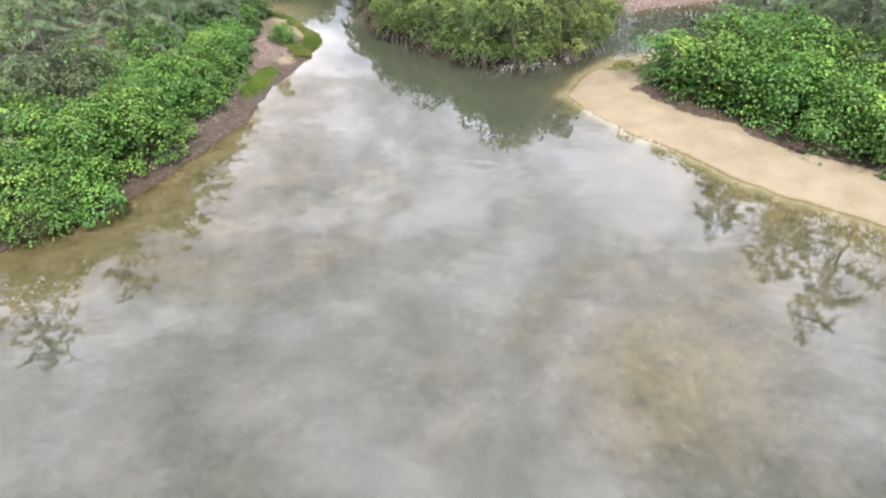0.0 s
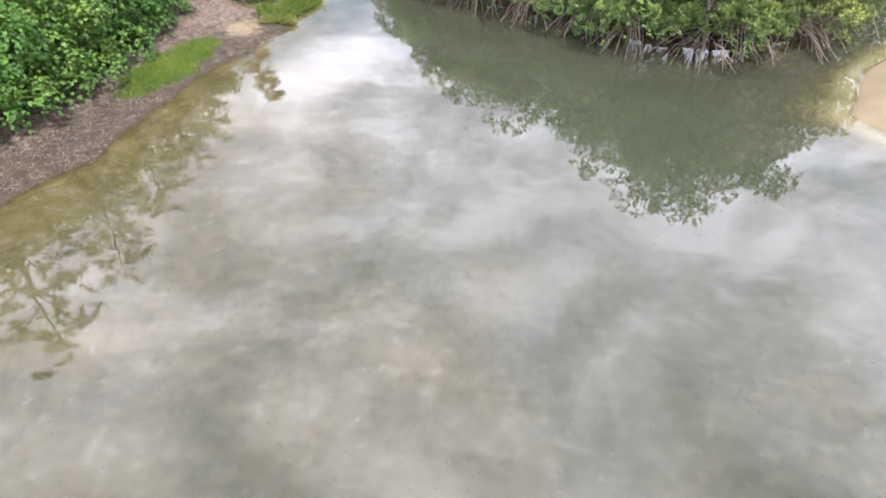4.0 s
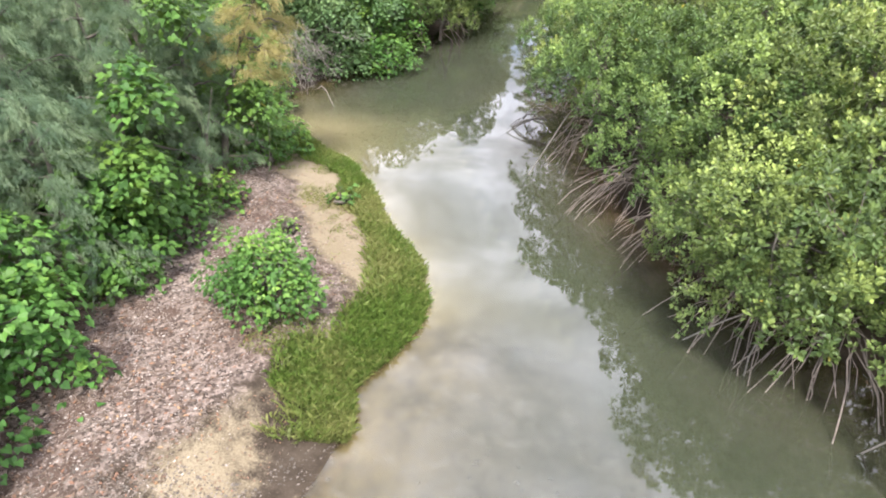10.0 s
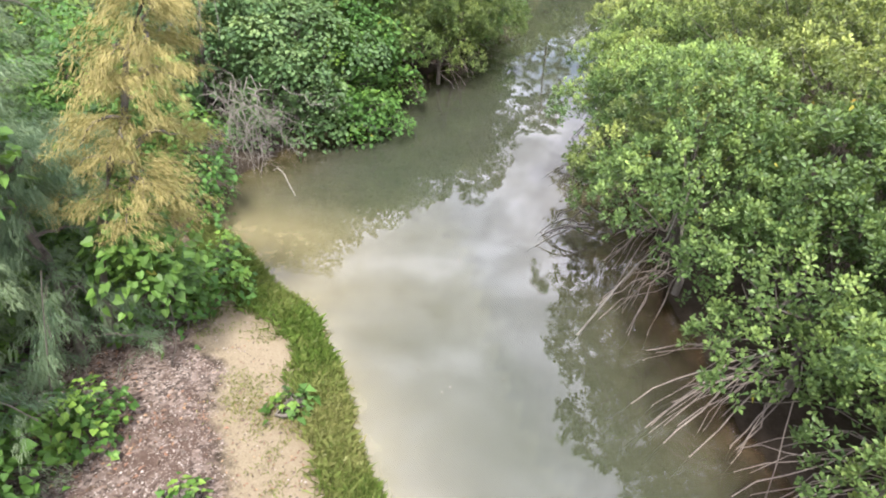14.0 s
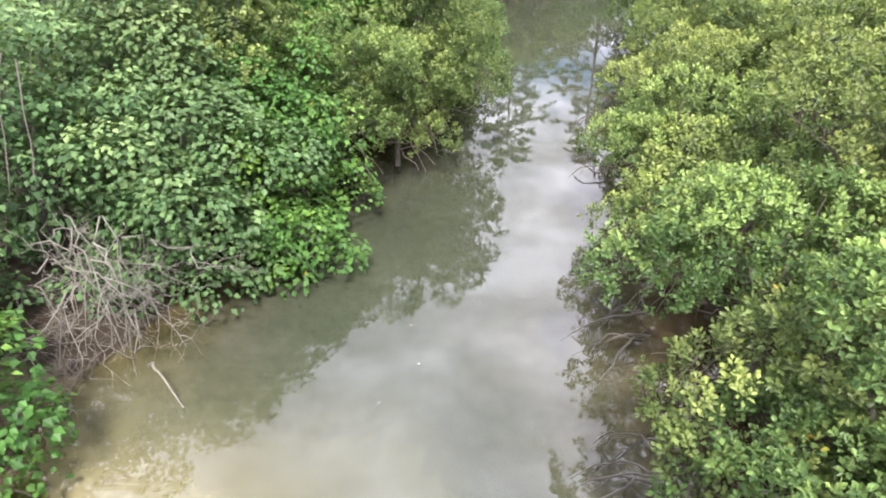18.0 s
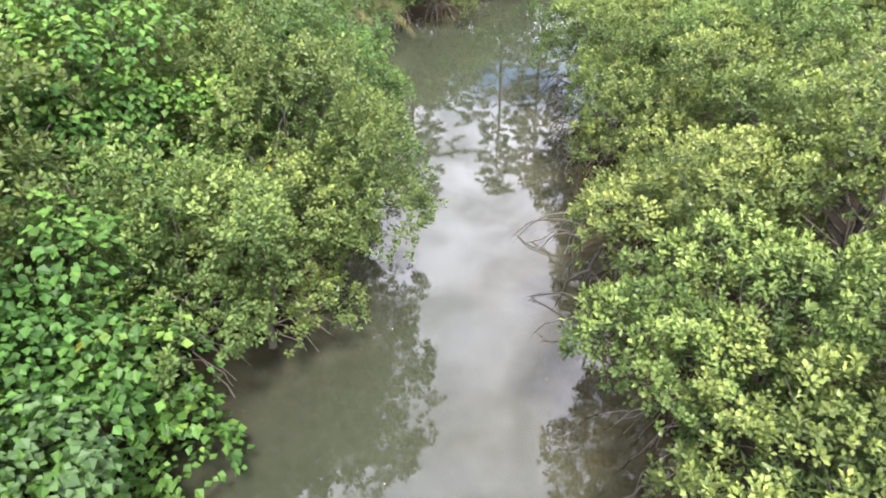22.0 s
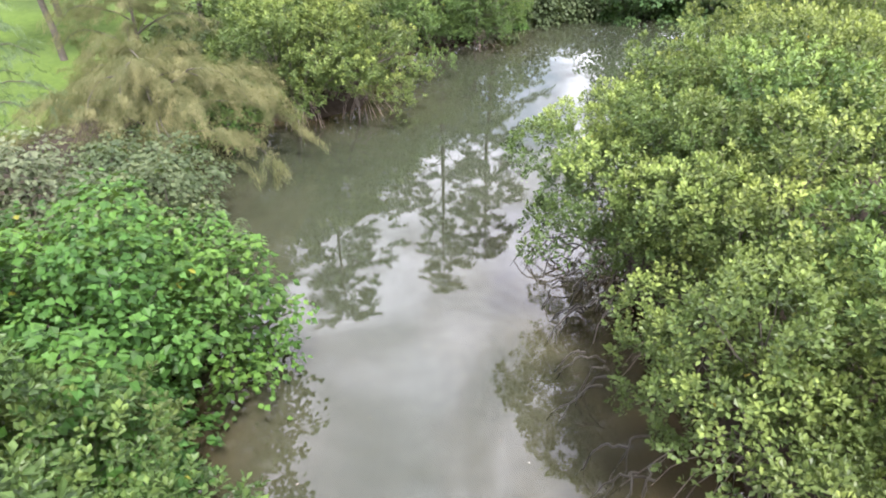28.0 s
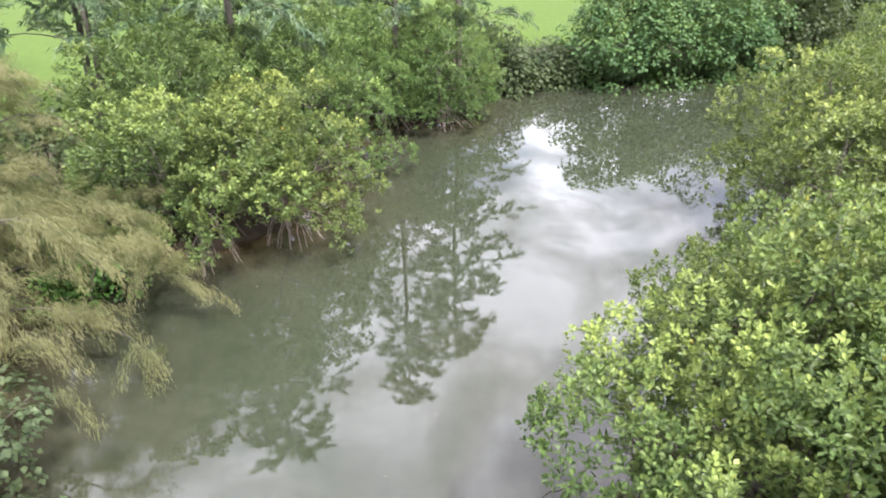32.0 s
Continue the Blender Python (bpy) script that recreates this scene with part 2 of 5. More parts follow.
    col = mix_rgb(t, share(cov.outputs[0]), soil, sand)
    col = mix_rgb(t, share(cov.outputs[1]), col, gravel)
    col = mix_rgb(t, share(cov.outputs[2]), col, turf)
    z = node(t, "ShaderNodeSeparateXYZ", {0: pos}).outputs[2]
    wet = ramp(t, math_node(t, "ADD", math_node(t, "MULTIPLY", z, 4.0), math_node(t, "ADD", math_node(t, "MULTIPLY", n_mid, 0.3), 0.33)), [(0.42, 1.0), (0.62, 0.0)])
    damp = mix_rgb(t, 1.0, col, (0.800, 0.760, 0.680, 1), "MULTIPLY")
    mud = node(t, "ShaderNodeAttribute", attribute_name="mud").outputs["Fac"]
    bed = mix_rgb(t, mud, bed, mix_rgb(t, n_mid, (0.060, 0.036, 0.021, 1), (0.140, 0.088, 0.052, 1)))
    deepness = math_node(t, "MULTIPLY", z, -1.0)
    bed = mix_rgb(t, ramp(t, deepness, [(0.15, 0.0), (0.36, 0.70)]), bed, mix_rgb(t, n_mid, (0.060, 0.052, 0.046, 1), (0.150, 0.130, 0.115, 1)))
    bed = mix_rgb(t, share(cov.outputs[0]), bed, mix_rgb(t, 0.45, sand, (0.27, 0.215, 0.110, 1)))
    under = ramp(t, deepness, [(0.0, 0.0), (0.05, 1.0)])
    col = mix_rgb(t, wet, col, mix_rgb(t, under, damp, bed))
    dry = math_node(t, "SUBTRACT", 1.0, under)
    h = math_node(t, "ADD", math_node(t, "MULTIPLY", n_mid, 0.5), math_node(t, "MULTIPLY", n_fine, math_node(t, "MULTIPLY", dry, 0.3)))
    bump = node(t, "ShaderNodeBump", {"Strength": 0.6, "Distance": 0.04, "Height": h})
    p = node(t, "ShaderNodeBsdfPrincipled", {"Base Color": col, "Roughness": math_node(t, "SUBTRACT", 0.95, math_node(t, "MULTIPLY", wet, 0.35)), "Specular IOR Level": 0.12, "Normal": bump.outputs[0]})
    return finish(m, t, p.outputs[0])


def water_material():
    """Silty river water: mirror by Fresnel over a mostly opaque body, painted with bed colours that fade to murk with
    depth.
    """
    m, t = new_mat("river water")
    pos = node(t, "ShaderNodeNewGeometry").outputs["Position"]
    depth = node(t, "ShaderNodeAttribute", attribute_name="depth").outputs["Fac"]
    stretch = node(t, "ShaderNodeMapping", {"Vector": pos, "Scale": (0.8, 1.5, 1.0)}).outputs[0]
    r1 = node(t, "ShaderNodeTexNoise", {"Vector": stretch, "Scale": 1.5, "Detail": 2.5, "Roughness": 0.45}).outputs[1]
    r2 = node(t, "ShaderNodeTexNoise", {"Vector": stretch, "Scale": 0.35, "Detail": 2.0}).outputs[0]
    breeze = node(t, "ShaderNodeAttribute", attribute_name="breeze").outputs["Fac"]
    amp = math_node(t, "MULTIPLY", math_node(t, "MULTIPLY", ramp(t, r2, [(0.35, 0.2), (0.7, 1.0)]), breeze), 0.10)
    tilt = node(t, "ShaderNodeVectorMath", {0: node(t, "ShaderNodeVectorMath", {0: r1, 1: (0.5, 0.5, 0.5)}, operation="SUBTRACT").outputs[0], "Scale": amp}, operation="SCALE").outputs[0]
    flat = node(t, "ShaderNodeVectorMath", {0: tilt, 1: (1, 1, 0)}, operation="MULTIPLY").outputs[0]
    wave = node(t, "ShaderNodeVectorMath", {0: node(t, "ShaderNodeVectorMath", {0: flat, 1: (0, 0, 1)}, operation="ADD").outputs[0]}, operation="NORMALIZE").outputs[0]
    see = node(t, "ShaderNodeMath", {0: 2.718, 1: math_node(t, "MULTIPLY", depth, -3.4)}, operation="POWER").outputs[0]
    silt = node(t, "ShaderNodeTexNoise", {"Vector": pos, "Scale": 0.5, "Detail": 3.0}).outputs[0]
    murk = mix_rgb(t, silt, (0.029, 0.037, 0.023, 1), (0.040, 0.049, 0.032, 1))
    # bed colours painted on the surface, as if seen through thin water
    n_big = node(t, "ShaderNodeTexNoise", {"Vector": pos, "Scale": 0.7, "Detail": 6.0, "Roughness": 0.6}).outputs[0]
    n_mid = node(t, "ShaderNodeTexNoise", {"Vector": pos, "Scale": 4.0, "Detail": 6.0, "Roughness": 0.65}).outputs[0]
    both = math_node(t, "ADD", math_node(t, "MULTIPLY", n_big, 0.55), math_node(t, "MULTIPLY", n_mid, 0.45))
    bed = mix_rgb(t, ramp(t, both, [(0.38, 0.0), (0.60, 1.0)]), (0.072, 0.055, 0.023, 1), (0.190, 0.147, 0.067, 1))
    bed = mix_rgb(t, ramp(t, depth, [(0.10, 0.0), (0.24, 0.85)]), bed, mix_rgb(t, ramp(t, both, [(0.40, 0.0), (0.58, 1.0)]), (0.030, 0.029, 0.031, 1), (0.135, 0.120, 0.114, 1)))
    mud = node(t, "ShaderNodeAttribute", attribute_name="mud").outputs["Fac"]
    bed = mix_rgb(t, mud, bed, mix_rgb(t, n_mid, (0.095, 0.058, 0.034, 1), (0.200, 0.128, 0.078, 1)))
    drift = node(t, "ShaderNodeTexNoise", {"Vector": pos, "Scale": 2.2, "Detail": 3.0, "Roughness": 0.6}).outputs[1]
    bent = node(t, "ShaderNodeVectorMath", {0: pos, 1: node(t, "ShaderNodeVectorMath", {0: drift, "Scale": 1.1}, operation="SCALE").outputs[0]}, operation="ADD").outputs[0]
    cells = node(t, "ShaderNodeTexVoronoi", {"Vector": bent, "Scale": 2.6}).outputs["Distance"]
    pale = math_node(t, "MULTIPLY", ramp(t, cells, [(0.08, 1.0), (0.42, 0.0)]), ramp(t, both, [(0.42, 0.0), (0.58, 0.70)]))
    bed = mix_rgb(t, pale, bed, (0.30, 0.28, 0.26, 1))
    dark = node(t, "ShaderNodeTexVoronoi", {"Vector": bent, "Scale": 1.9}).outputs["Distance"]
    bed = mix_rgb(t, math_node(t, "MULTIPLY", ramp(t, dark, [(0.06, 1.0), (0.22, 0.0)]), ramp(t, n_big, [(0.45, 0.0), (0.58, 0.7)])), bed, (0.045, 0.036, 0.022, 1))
    # bed colour darkened to stand for sunlight lost in the water
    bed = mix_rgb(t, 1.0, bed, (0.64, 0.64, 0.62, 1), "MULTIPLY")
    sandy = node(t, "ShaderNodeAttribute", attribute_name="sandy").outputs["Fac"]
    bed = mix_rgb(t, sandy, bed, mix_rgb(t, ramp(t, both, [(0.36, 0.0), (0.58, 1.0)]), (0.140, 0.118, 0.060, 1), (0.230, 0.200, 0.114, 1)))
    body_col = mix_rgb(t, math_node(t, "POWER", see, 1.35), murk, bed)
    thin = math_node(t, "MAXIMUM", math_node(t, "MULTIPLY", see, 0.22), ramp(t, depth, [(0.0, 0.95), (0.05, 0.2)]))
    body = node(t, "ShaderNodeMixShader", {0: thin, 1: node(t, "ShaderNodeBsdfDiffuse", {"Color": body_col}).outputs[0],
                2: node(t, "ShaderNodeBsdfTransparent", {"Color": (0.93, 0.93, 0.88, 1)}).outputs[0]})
    gloss = node(t, "ShaderNodeBsdfGlossy", {"Color": (1, 1, 1, 1), "Roughness": 0.012, "Normal": wave})
    fr = node(t, "ShaderNodeFresnel", {"IOR": 1.62, "Normal": wave}).outputs[0]
    mx = node(t, "ShaderNodeMixShader", {0: fr, 1: body.outputs[0], 2: gloss.outputs[0]})
    return finish(m, t, mx.outputs[0])


# ---- geometry helpers ----
RNG = np.random.default_rng(7)


def mesh_np(name, verts, faces, mat, smooth=False, attrs=None):
    """A mesh from vertex and face arrays (every face with the same corner count)."""
    me = bpy.data.meshes.new(name)
    verts, faces = np.asarray(verts, dtype=np.float32), np.asarray(faces, dtype=np.int32)
    k = faces.shape[1]
    me.vertices.add(len(verts))
    me.vertices.foreach_set("co", verts.ravel())
    me.loops.add(faces.size)
    me.loops.foreach_set("vertex_index", faces.ravel())
    me.polygons.add(len(faces))
    me.polygons.foreach_set("loop_start", np.arange(0, faces.size, k, dtype=np.int32))
    me.polygons.foreach_set("use_smooth", np.full(len(faces), smooth))
    for key, val in (attrs or {}).items():
        if val.ndim == 2:
            a = me.color_attributes.new(key, "FLOAT_COLOR", "POINT")
            a.data.foreach_set("color", np.c_[val, np.ones(len(val))].astype(np.float32).ravel())
        else:
            a = me.attributes.new(key, "FLOAT", "POINT")
            a.data.foreach_set("value", val.astype(np.float32))
    me.update(calc_edges=True)
    me.materials.append(mat)
    return me


def part(name, me, parent, label=""):
    ob = new(name, me)
    ob.parent = parent
    if label:
        tagged(ob, label=label)
    return ob


def empty(name, x, y, z, label, category, group="", kind=""):
    e = new(name)
    e.location = (x, y, z)
    e.empty_display_size = 0.3
    return tagged(e, label, category, group, kind)


def unit(v):
    return v / np.maximum(np.linalg.norm(v, axis=-1, keepdims=True), 1e-9)


def tube(path, radii, sides=6):
    """Vertices and quads of a bent, tapering stem."""
    path = np.asarray(path, float)
    n = len(path)
    tan = unit(np.gradient(path, axis=0))
    ref = np.where(np.abs(tan[:, 2:3]) < 0.9, [[0, 0, 1.0]], [[1.0, 0, 0]])
    a = unit(np.cross(tan, ref))
    b = np.cross(tan, a)
    ang = np.linspace(0, 2 * np.pi, sides, endpoint=False)
    ring = a[:, None] * np.cos(ang)[None, :, None] + b[:, None] * np.sin(ang)[None, :, None]
    v = path[:, None] + ring * np.asarray(radii, float)[:, None, None]
    i, j = np.meshgrid(np.arange(n - 1), np.arange(sides), indexing="ij")
    q = np.stack([i * sides + j, i * sides + (j + 1) % sides, (i + 1) * sides + (j + 1) % sides, (i + 1) * sides + j], -1).reshape(-1, 4)
    return v.reshape(-1, 3), q


def joined(pieces):
    vs, fs, off = [], [], 0
    for v, f in pieces:
        vs.append(v)
        fs.append(f + off)
        off += len(v)
    return np.concatenate(vs), np.concatenate(fs)


def wander(start, end, n, bend, rng, sag=0.0):
    """A crooked line from start to end."""
    s = np.linspace(0, 1, n)[:, None]
    p = np.asarray(start) * (1 - s) + np.asarray(end) * s
    off = np.cumsum(rng.normal(0, bend, (n, 3)), 0)
    off -= off[-1] * s
    p = p + off - off[0] * (1 - s)
    p[:, 2] += -sag * (4 * s[:, 0] * (1 - s[:, 0]))
    return p


def waves(x, y, seed=0):
    """Smooth noise on the plan, about -1 to 1."""
    r = np.random.default_rng(seed)
    out = 0
    for k, amp in ((0.35, 0.5), (0.9, 0.3), (2.1, 0.2)):
        a, p = r.uniform(0, 6.28, 2)
        b, q = r.uniform(0, 6.28, 2)
        out = out + amp * np.sin(k * (x * np.cos(a) + y * np.sin(a)) + p + 1.3 * np.sin(0.6 * k * y + q)) * np.cos(k * 0.8 * (x * np.cos(b) + y * np.sin(b)) + q)
    return out


def leaves(base, along, face, length, width, fold=0.12, heart=False, tint=None, droop=0.1):
    """Leaf blades: base point, growing direction, facing; folded along the midrib."""
    n = len(base)
    along = unit(along)
    side = unit(np.cross(along, face))
    nor = np.cross(side, along)
    L, W = length[:, None], width[:, None]
    tip = base + along * L - np.array([0, 0, 1.0]) * L * droop
    if heart == "slim":
        v = np.stack([base + side * W * 0.36 + along * L * 0.15, tip, base - side * W * 0.36 + along * L * 0.15], 1).reshape(-1, 3)
        f = np.arange(n * 3).reshape(-1, 3)
        k = 3
    elif heart == "kite":
        l1 = base + along * L * 0.44 + side * W * 0.5 + nor * W * fold
        r1 = base + along * L * 0.44 - side * W * 0.5 + nor * W * fold
        v = np.stack([base, l1, tip, r1], 1).reshape(-1, 3)
        f = (np.arange(n)[:, None, None] * 4 + np.array([[0, 1, 2], [0, 2, 3]])).reshape(-1, 3)
        k = 4
    elif heart:
        l1 = base + along * L * 0.02 + side * W * 0.42 + nor * W * fold
        l2 = base + along * L * 0.42 + side * W * 0.50 + nor * W * fold
        r1 = base + along * L * 0.02 - side * W * 0.42 + nor * W * fold
        r2 = base + along * L * 0.42 - side * W * 0.50 + nor * W * fold
        v = np.stack([base + along * L * 0.1, l1, l2, tip, r2, r1], 1).reshape(-1, 3)
        f = (np.arange(n)[:, None, None] * 6 + np.array([[0, 1, 2], [0, 2, 3], [0, 3, 4], [0, 4, 5]])).reshape(-1, 3)
        k = 6
    else:
        l1 = base + along * L * 0.55 + side * W * 0.5 + nor * W * fold
        r1 = base + along * L * 0.55 - side * W * 0.5 + nor * W * fold
        v = np.stack([base, l1, tip, r1], 1).reshape(-1, 3)
        f = (np.arange(n)[:, None, None] * 4 + np.array([[0, 1, 2], [0, 2, 3]])).reshape(-1, 3)
        k = 4
    return v, f, np.repeat(tint if tint is not None else np.zeros(n), k)


def shell_points(lobes, density, rng, low=-0.35, depth=(0.86, 1.06), clump=8, size=0.20):
    """Points gathered into small domed clumps on the outside of a group of rounded lobes, with outward normals."""
    ps, ns, hs, ids = [], [], [], []
    C = np.array([l[0] for l in lobes], float)
    Rr = np.array([l[1] for l in lobes], float)
    for i in range(len(lobes)):
        r = Rr[i]
        area = 4 * np.pi * (((r[0] * r[1]) ** 1.6 + (r[0] * r[2]) ** 1.6 + (r[1] * r[2]) ** 1.6) / 3) ** 0.625
        m = max(int(area * density / clump), 3)
        u = unit(rng.normal(0, 1, (m, 3)))
        u = u[u[:, 2] > low + 0.25 * rng.uniform(-1, 1, len(u))]
        c = C[i] + u * r * rng.uniform(*depth, (len(u), 1))
        keep = np.ones(len(u), bool)
        for j in range(len(lobes)):
            if j != i:
                keep &= np.linalg.norm((c - C[j]) / Rr[j], axis=1) > 0.84
        c, n = c[keep], unit(u / r)[keep]
        k = len(c)
        hs.append(np.repeat(u[keep][:, 2], clump))
        ids.append(np.full(k * clump, i))
        grow = unit(n * 0.7 + UP * 0.6)
        o = rng.normal(0, 1, (k, clump, 3)) * (size * rng.uniform(0.7, 1.25, (k, 1, 1)))
        o -= grow[:, None] * np.sum(o * grow[:, None], 2, keepdims=True)
        w = np.sum(o * o, 2, keepdims=True) / size ** 2
        p = c[:, None] + o + grow[:, None] * (size * (0.75 - 0.55 * w) + rng.normal(0, 0.25 * size, (k, clump, 1)))
        q = unit(grow[:, None] + o / size * 0.45)
        ps.append(p.reshape(-1, 3))
        ns.append(q.reshape(-1, 3))
    return np.concatenate(ps), np.concatenate(ns), np.concatenate(hs), np.concatenate(ids)


UP = np.array([0, 0, 1.0])


def rosettes(p, nrm, rng, count, length, width, spread=(0.30, 1.15), tint=None, heart=False, droop=0.08):
    """Whorls of leaves at the ends of shoots."""
    n = len(p)
    axis = unit(nrm * 0.6 + UP * 0.55 + rng.normal(0, 0.3, (n, 3)))
    ref = unit(rng.normal(0, 1, (n, 3)))
    t1 = unit(np.cross(axis, ref))
    t2 = np.cross(axis, t1)
    az = (np.arange(count)[None] * 2.4 + rng.uniform(0, 6.28, (n, 1)) + rng.normal(0, 0.25, (n, count)))[..., None]
    el = np.linspace(spread[0], spread[1], count)[None, :, None] + rng.normal(0, 0.15, (n, count, 1))
    d = np.cos(el) * (np.cos(az) * t1[:, None] + np.sin(az) * t2[:, None]) + np.sin(el) * axis[:, None]
    base = p[:, None] + axis[:, None] * (np.arange(count)[None, :, None] * 0.012) + d * 0.015
    face = np.broadcast_to(axis[:, None], d.shape)
    L = length * rng.uniform(0.7, 1.2, (n, count))
    tt = np.clip((tint if tint is not None else np.zeros(n))[:, None] * np.linspace(0.25, 1.2, count)[None] + rng.normal(0, 0.05, (n, count)), 0, 1)
    return leaves(base.reshape(-1, 3), d.reshape(-1, 3), face.reshape(-1, 3), L.ravel(), (L * width / length).ravel(), heart=heart, tint=tt.ravel(), droop=droop)


def hanging(p, nrm, rng, length, width, tint, heart=True):
    """Broad leaves that face outward and up and hang by their tips."""
    n = len(p)
    face = unit(nrm * 0.8 + UP * 0.7 + rng.normal(0, 0.38, (n, 3)))
    out = unit(nrm * [1, 1, 0.1] + rng.normal(0, 0.5, (n, 3)) - UP * 0.35)
    along = unit(out - face * np.sum(out * face, 1, keepdims=True))
    L = length * rng.uniform(0.6, 1.25, n)
    return leaves(p, along, face, L, L * width / length, fold=0.10, heart=heart, tint=tint, droop=0.12)


# ---- the plan: banks, bed and water ----
WEST = [(-22, 13), (-17.2, 19.3), (-14.8, 21.3), (-13.1, 23.9), (-12.1, 26.3), (-11.2, 28.6), (-10.7, 30.2), (-10.4, 32.5), (-10.0, 34.5),
        (-9.8, 35.8), (-9.5, 37.5), (-9.2, 39.2), (-8.9, 40.8), (-8.5, 42.5), (-8.8, 43.5), (-9.7, 44.8), (-10.8, 46.2), (-11.8, 47.4), (-13.2, 48.5),
        (-14.9, 49.8), (-15.5, 50.8), (-15.2, 52.0)]
WEST_UP = [(-14.3, 54.2), (-13.9, 56.5), (-13.2, 58.6), (-11.9, 60), (-11.5, 62.5), (-11.5, 65), (-11.6, 68), (-12.2, 71), (-13.4, 74), (-14.0, 77),
           (-14.4, 80.3), (-13.0, 81.3), (-11.2, 81.1), (-9.4, 82.2), (-8.9, 85), (-8.2, 89), (-6.4, 91.6), (-3.2, 91.6), (-2.2, 95), (1.5, 99.4),
           (7, 98.4), (13.3, 99.6), (21, 100.6), (28, 102.5), (60, 112)]
SPIT = [(60, -12), (40, 4), (26, 14), (18.3, 20.9), (15.3, 23.0), (13.4, 24.7), (11.6, 27.2), (9.5, 29.2), (7.8, 32.0), (7.0, 33.7), (8.4, 36.0), (11.1, 39.1),
        (14.9, 40.2), (20, 44), (40, 52), (120, 80)]
MANGROVE = [(60, 66), (30, 54), (20.5, 50), (16.7, 48.6), (13, 47.2), (11.4, 43.9), (9.6, 40), (7.3, 38.0), (5.6, 37.2), (2.9, 37.4), (1.0, 39.3),
            (-0.6, 40.0), (-2.5, 41.8), (-3.8, 42.7), (-5.0, 44.2), (-6.2, 46.2), (-6.8, 48.3), (-7.0, 51), (-7.1, 55), (-7.1, 58.2), (-6.7, 60.4), (-6.35, 62.2),
            (-5.9, 65), (-5.5, 68), (-5.6, 70.4), (-4.8, 72.2), (-3.0, 73.8), (-1.0, 75.4), (1.2, 77.4), (6, 81.6), (11, 84), (17, 87), (26, 90), (60, 101)]
POLY_WEST = WEST + WEST_UP + [(400, 200), (400, 900), (-900, 900), (-900, -400), (-60, -60)]
POLY_SPIT = SPIT + [(400, 170), (900, 100), (900, -300), (200, -120)]
POLY_MANG = MANGROVE + [(300, 190), (300, 140)]


def signed(poly, x, y):
    """Distance to a polygon's edge, positive inside."""
    P = np.array(poly, float)
    Q = np.roll(P, -1, 0)
    best = np.full(x.shape, 1e9)
    inside = np.zeros(x.shape, bool)
    for (ax, ay), (bx, by) in zip(P, Q):
        dx, dy = bx - ax, by - ay
        s = np.clip(((x - ax) * dx + (y - ay) * dy) / (dx * dx + dy * dy), 0, 1)
        best = np.minimum(best, np.hypot(x - ax - s * dx, y - ay - s * dy))
        if ay != by:
            inside ^= ((ay > y) != (by > y)) & (x < (bx - ax) * (y - ay) / (by - ay) + ax)
    return np.where(inside, best, -best)


def smooth(a, b, v):
    s = np.clip((v - a) / (b - a), 0, 1)
    return s * s * (3 - 2 * s)


